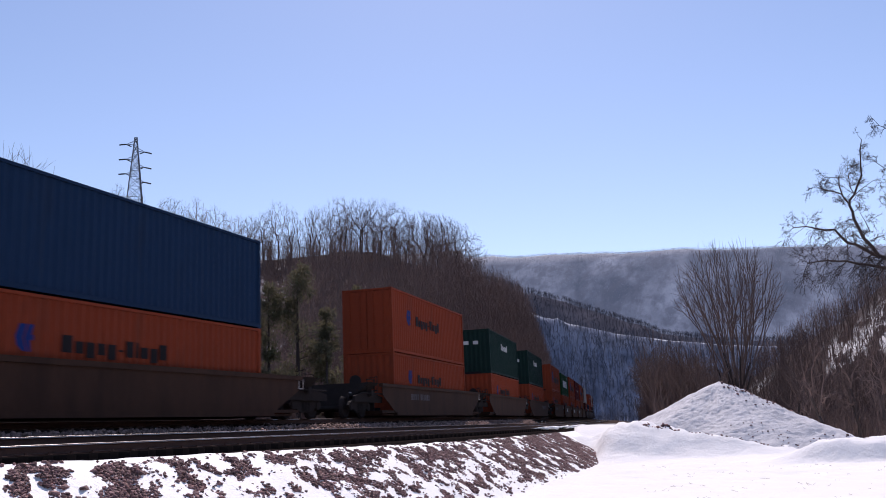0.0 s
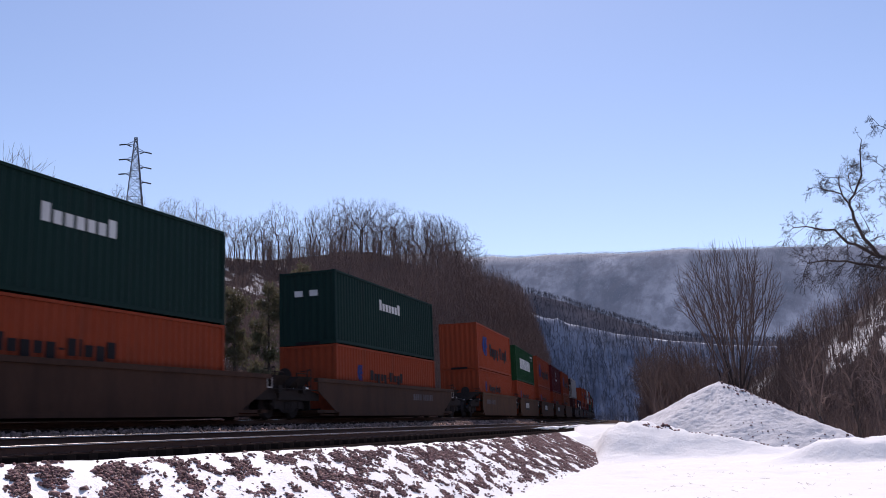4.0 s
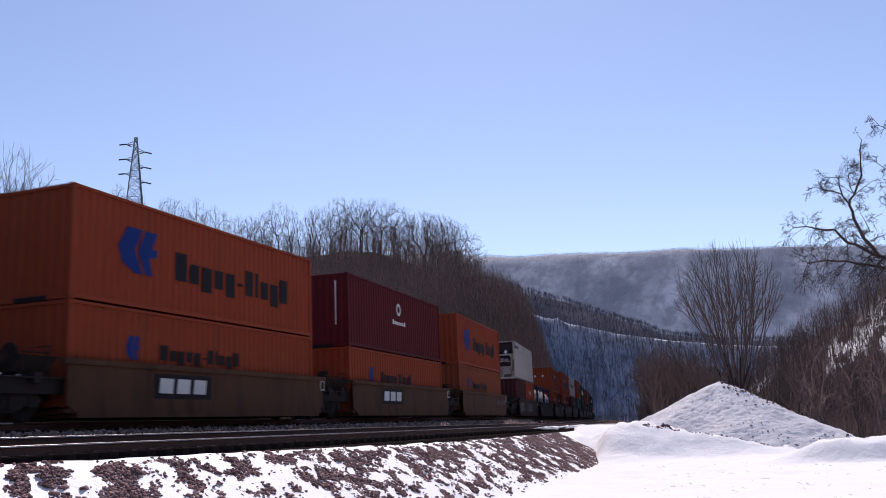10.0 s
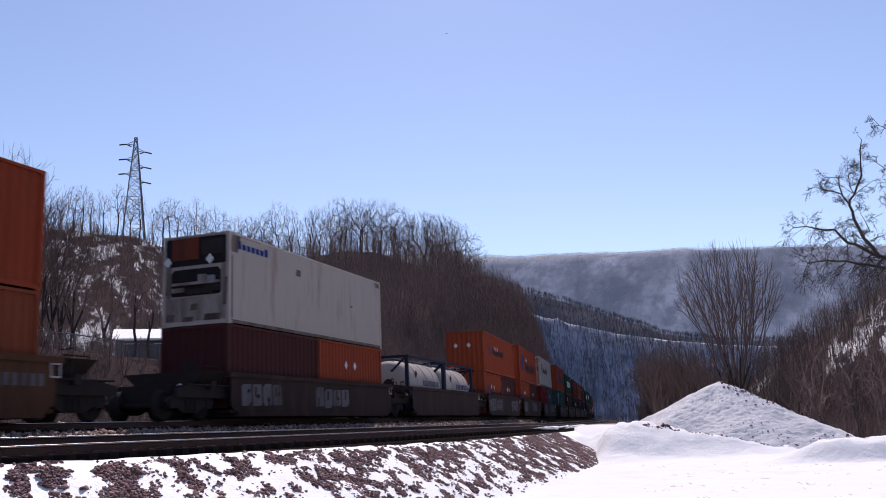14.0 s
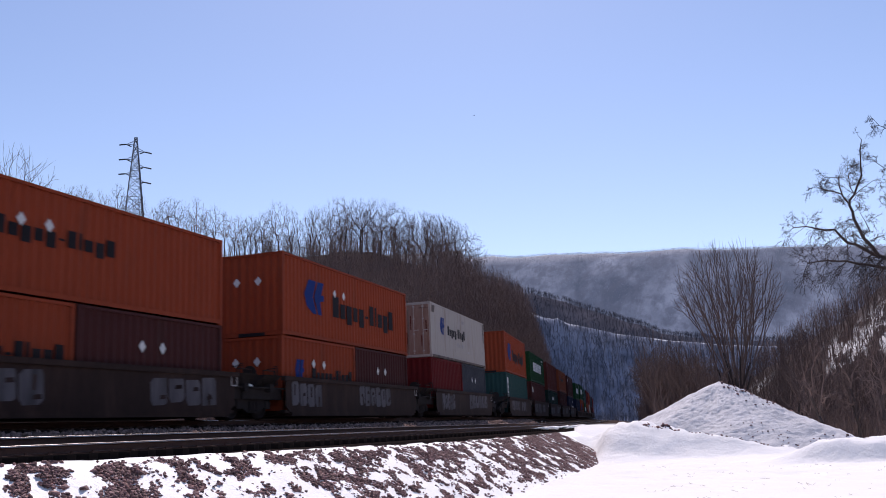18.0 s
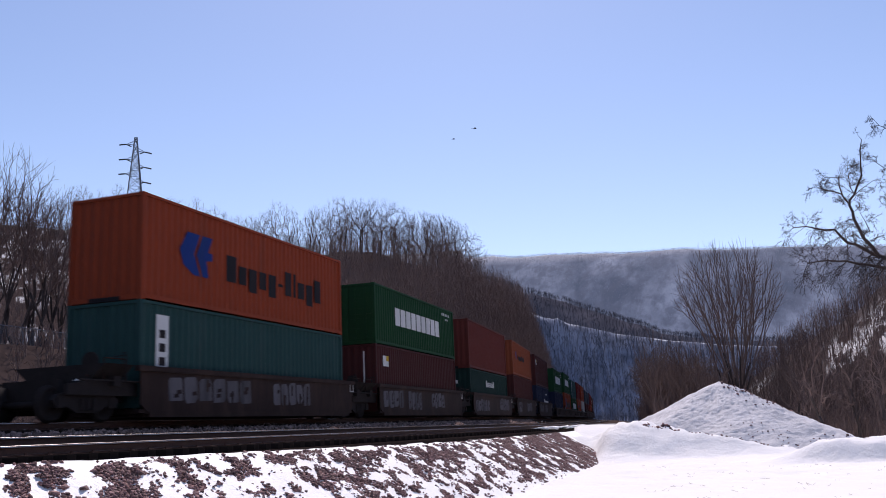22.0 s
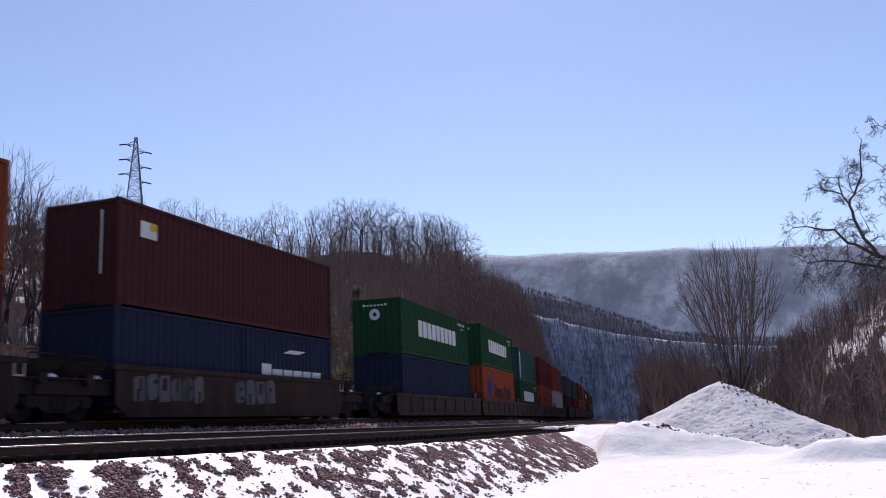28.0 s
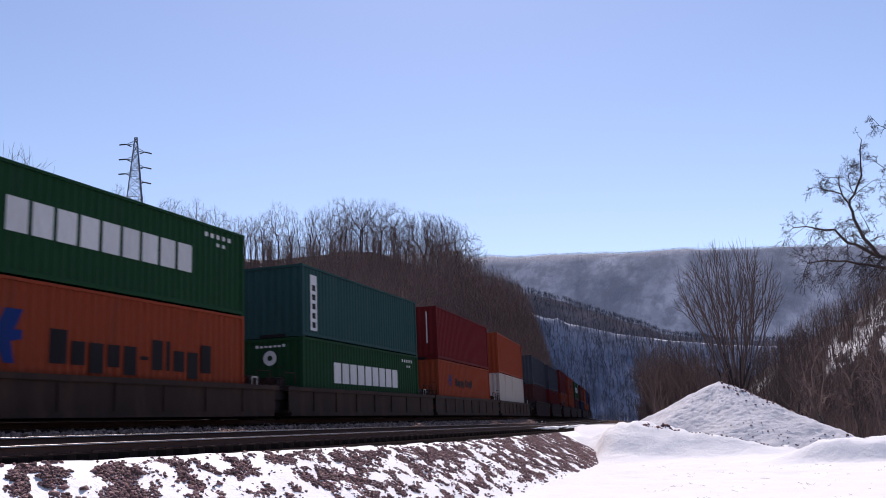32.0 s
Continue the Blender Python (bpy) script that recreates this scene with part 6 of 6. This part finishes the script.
def stones_at(places, sizes, flat=1.0):
    """Angular stones, each a knocked-about block."""
    n = len(places)
    R = STONE_RNG
    v = _cube[None] * (0.42 + 0.2 * R.rand(n, 8, 1)) + 0.16 * R.randn(n, 8, 3)
    v *= np.stack([R.uniform(0.75, 1.3, n), R.uniform(0.75, 1.2, n), R.uniform(0.5, 0.95, n)], 1)[:, None]
    q = R.randn(n, 4)
    q /= np.linalg.norm(q, axis=1)[:, None]
    w, x, y, z = q.T
    m = np.stack([np.stack([1 - 2 * (y * y + z * z), 2 * (x * y - w * z), 2 * (x * z + w * y)], 1),
                  np.stack([2 * (x * y + w * z), 1 - 2 * (x * x + z * z), 2 * (y * z - w * x)], 1),
                  np.stack([2 * (x * z - w * y), 2 * (y * z + w * x), 1 - 2 * (x * x + y * y)], 1)], 1)
    v = np.einsum("nij,nkj->nki", m, v) * np.array([1, 1, flat]) * np.asarray(sizes)[:, None, None] + np.asarray(places)[:, None]
    f = _cube_q[None] + 8 * np.arange(n)[:, None, None]
    return v.reshape(-1, 3), f.reshape(-1, 4)


def slope_z(s, l):
    pr = slope_profile(s)
    return float(np.interp(l, [a for a, _ in pr], [b for _, b in pr]))


def bare_patch(s, l):
    """Where the stones stand clear of the snow on the bank."""
    a, b = np.array(s, float), np.array(l, float)
    u = a + 0.5 * (b - 5.2)
    m = 0.45 * grain(u * 0.7, b, 1.0, 61) + 0.85 * grain(u * 0.75, b * 1.1, 0.33, 62)
    # the crest keeps its snow; the stones lie thickest just below it and towards the end of the bank
    return m + 0.25 * smooth_step(6.6, 5.6, b) - 0.9 * np.exp(-((b - 5.25) / 0.2) ** 2) + 0.55 * smooth_step(33, 50, a) - 0.5 * smooth_step(7.6, 8.4, b) - 0.2 * smooth_step(20, 9, a)


def build_stones():
    R = STONE_RNG
    n = 170000
    s = 8.0 + (SLOPE_END - 8.0) * R.rand(n) ** 1.15
    l = R.uniform(5.2, 8.3, n)
    m = bare_patch(s, l) + 0.12 * R.randn(n)
    ok = (m > 0.03) & (R.rand(n) < np.interp(m, [0.0, 0.5], [0.18, 0.75]))
    ok |= R.rand(n) < 0.01
    s, l, m = s[ok], l[ok], m[ok]
    places = []
    for a, b in zip(s, l):
        x, y, h = track_point(a, b)
        places.append((x, y, slope_z(a, b) + R.uniform(-0.02, 0.016)))
    sizes = R.uniform(0.026, 0.07, len(places)) * np.where(R.rand(len(places)) < 0.05, 1.6, 1.0)
    v, f = stones_at(places, sizes, 0.7)
    tagged(new("bank_stones", np_mesh("bank_stones", v, f, STONE)), "reddish-grey crushed stones showing through snow on the bank", "stones", kind="stuff")
    n = 13000
    s, l = 9 + 62 * R.rand(n) ** 1.1, R.uniform(0.3, 2.7, n)
    places = []
    for a, b in zip(s, l):
        x, y, h = track_point(a, b)
        pr = bed_profile(a)
        places.append((x, y, float(np.interp(b, [p for p, _ in pr], [q for _, q in pr])) + R.uniform(-0.02, 0.03)))
    v, f = stones_at(places, R.uniform(0.05, 0.1, n))
    tagged(new("ballast_stones", np_mesh("ballast_stones", v, f, DARK_STONE)), "grey crushed stones between the two tracks", "stones", kind="stuff")
    # crumbs of old snow between the rails and on the ballast
    n = 420
    s, l = 9 + 70 * R.rand(n) ** 1.2, np.where(R.rand(n) < 0.6, R.uniform(-0.9, 0.7, n), R.uniform(1.2, 2.6, n))
    places = []
    for a, b in zip(s, l):
        x, y, h = track_point(a, b)
        pr = bed_profile(a)
        places.append((x, y, float(np.interp(b, [p for p, _ in pr], [q for _, q in pr])) + 0.03))
    v, f = stones_at(places, R.uniform(0.025, 0.08, n), 0.5)
    # drifted snow lying between and beside the near rails where the bank runs out
    n = 260
    s, l = R.uniform(50, 78, n), np.where(R.rand(n) < 0.6, R.uniform(2.95, 4.0, n), R.uniform(4.4, 5.1, n))
    more = []
    for a, b in zip(s, l):
        x, y, h = track_point(a, b)
        more.append((x, y, near_drop(a) - 0.19))
    w, q = stones_at(more, R.uniform(0.2, 0.5, n), 0.28)
    v, f = np.concatenate([v, w]), np.concatenate([f, q + len(v)])
    tagged(new("snow_crumbs", np_mesh("snow_crumbs", v, f, SNOW)), "crumbs of old snow lying on the ballast", "snow", kind="stuff")
    # stones turned up along the lip of the ploughed snow
    places = []
    for _ in range(130):
        x = R.uniform(-7.8, -5.6) if R.rand() < 0.7 else R.uniform(-5.6, -1.0)
        y = 51.9 + R.randn() * 0.12
        places.append((x, y, float(ground_height(np.array([x]), np.array([y]))[0]) + 0.02))
    v, f = stones_at(places, R.uniform(0.03, 0.09, len(places)) * np.where(R.rand(len(places)) < 0.03, 2.2, 1.0))
    tagged(new("plough_stones", np_mesh("plough_stones", v, f, STONE)), "dark stones along the lip of the ploughed snow", "stones", kind="stuff")
    # a few hundred dark lumps on the mound
    n = 2000
    cx, cy = 60 * math.sin(radians(-3.6)), 60 * math.cos(radians(-3.6))
    places = []
    for _ in range(n):
        a, q = R.normal(1.72, 0.13) if R.rand() < 0.75 else R.normal(2.2, 0.4), R.rand() ** 0.7
        rr = 8.8 * q
        x, y = cx + rr * math.sin(a), cy + rr * math.cos(a)
        if math.sin(a * 3 + q * 7) + R.randn() * 0.5 < 0.5:
            continue
        hit, loc, nor, idx = MOUND.ray_cast((x, y, 10), (0, 0, -1))
        if hit:
            places.append((x, y, loc.z + 0.02))
    v, f = stones_at(places, R.uniform(0.03, 0.08, len(places)) * np.where(R.rand(len(places)) < 0.08, 2.2, 1.0))
    tagged(new("mound_stones", np_mesh("mound_stones", v, f, STONE)), "dark stones poking through the snow of the mound", "stones", kind="stuff")


build_stones()


def build_grass():
    """Dead stems and crumbs of soil on the trodden snow of the lot."""
    R = np.random.RandomState(90)
    segs = []
    for _ in range(150):
        az, r = R.uniform(-11, 8), R.uniform(17, 44)
        x, y = r * math.sin(radians(az)), r * math.cos(radians(az))
        if x < -0.19 * y + 1.2:
            continue
        z = float(ground_height(np.array([x]), np.array([y]))[0])
        for _ in range(R.randint(1, 4)):
            p = Vector((x + R.randn() * 0.06, y + R.randn() * 0.06, z - 0.02))
            q = p + Vector((R.randn() * 0.14, R.randn() * 0.14, R.uniform(0.01, 0.07)))
            segs.append((p, q, 0.005, 0.003, 4))
    g = rods(segs, 3)
    tagged(new("dry_stems", fast_mesh("dry_stems", g.v, g.f, DRY_GRASS)), "dry grass stems poking out of the lot's snow", "grass", kind="stuff")


build_grass()


# ---- birds ----
FLIGHTS = [
    (0.58, [(0, -34.5, 43.5, 57.1), (14, -35.0, 53.5, 47.6), (17.5, -37.4, 59.4, 38.0), (18.6, -37.3, 61.8, 34.1), (19, -36.0, 63.3, 32.7), (19.8, -35.3, 65.2, 29.5), (20.8, -31.4, 67.7, 28.3), (22, -23.1, 72.1, 25.3), (23, -11.2, 75.1, 24.8), (23.8, -0.3, 76.0, 24.6), (24.4, 7.4, 75.8, 24.1), (26, 24.5, 73.0, 21.2), (32, 48.4, 61.9, 14.5)]),
    (0.6, [(0, -30.2, 57.3, 69.0), (14, -31.7, 68.6, 57.1), (18.2, -33.8, 76.6, 44.5), (19, -33.6, 78.2, 41.8), (19.8, -32.7, 80.2, 38.6), (20.8, -32.6, 82.4, 33.8), (21.4, -33.2, 83.1, 31.4), (22, -29.7, 85.2, 29.2), (23, -22.7, 87.9, 27.6), (23.8, -13.3, 89.6, 28.2), (25, 2.3, 90.4, 28.6), (26, 15.3, 89.6, 27.2), (32, 52.7, 76.7, 18.6)]),
    (0.55, [(0, -68.1, 137.0, 112.2), (14, -57.2, 162.8, 79.1), (17.8, -55.0, 170.3, 63.3), (19, -51.2, 171.1, 64.4), (20, -46.2, 170.8, 68.8), (22, -33.3, 165.1, 87.4), (26, -11.8, 153.9, 110.4), (32, 15.0, 137.6, 129.7)]),
]
BIRDS = []


def build_birds():
    for span, way in FLIGHTS:
        root = tagged(new("bird"), "dark soaring bird with spread wings", "bird", "birds in the sky")
        k = span / 0.8
        body = Geo().lathe([(-0.22 * k, 0.01), (-0.14 * k, 0.045 * k), (0.0, 0.065 * k), (0.13 * k, 0.045 * k), (0.19 * k, 0.03 * k), (0.24 * k, 0.008)], "y", 10)
        part("body", body, FEATHER, root, "", True)
        part("tail", Geo().prism([(-0.02 * k, -0.2 * k), (0.02 * k, -0.2 * k), (0.06 * k, -0.36 * k), (-0.06 * k, -0.36 * k)], "z", -0.008, 0.008), FEATHER, root)
        for sx in (-1, 1):
            g = Geo()
            up = [(0.03, 0.1, 0.0), (0.2, 0.13, 0.06), (0.42, 0.03, 0.1), (0.4, -0.04, 0.1), (0.18, -0.06, 0.06), (0.03, -0.08, 0.0)]
            v = [(sx * a * k, b * k, c * k) for a, b, c in up]
            g.add(v + [(a, b, c - 0.012) for a, b, c in v], [(0, 1, 4, 5), (1, 2, 3, 4), (6, 7, 10, 11), (7, 8, 9, 10)] + [(i, (i + 1) % 6, 6 + (i + 1) % 6, 6 + i) for i in range(6)])
            part("wing", g, FEATHER, root)
        BIRDS.append((root, way))


build_birds()


# ---- things that move ----
def motions():
    for ob, s0, lateral, z in RIDERS:
        rows = []
        for t in TIMES:
            x, y, h = track_point(s0 - travelled(t), lateral)
            rows.append((t, pose(x, y, z + 0.03, 0, 0, math.degrees(h))))
        walk(ob, rows)
    for bird, way in BIRDS:
        rows = []
        for i, (t, x, y, z) in enumerate(way):
            a, b = way[max(i - 1, 0)], way[min(i + 1, len(way) - 1)]
            head = -math.degrees(math.atan2(b[1] - a[1], b[2] - a[2]))
            rows.append((float(t), pose(x, y, z, 0, 12 if i % 2 else -8, head)))
        walk(bird, rows)


motions()
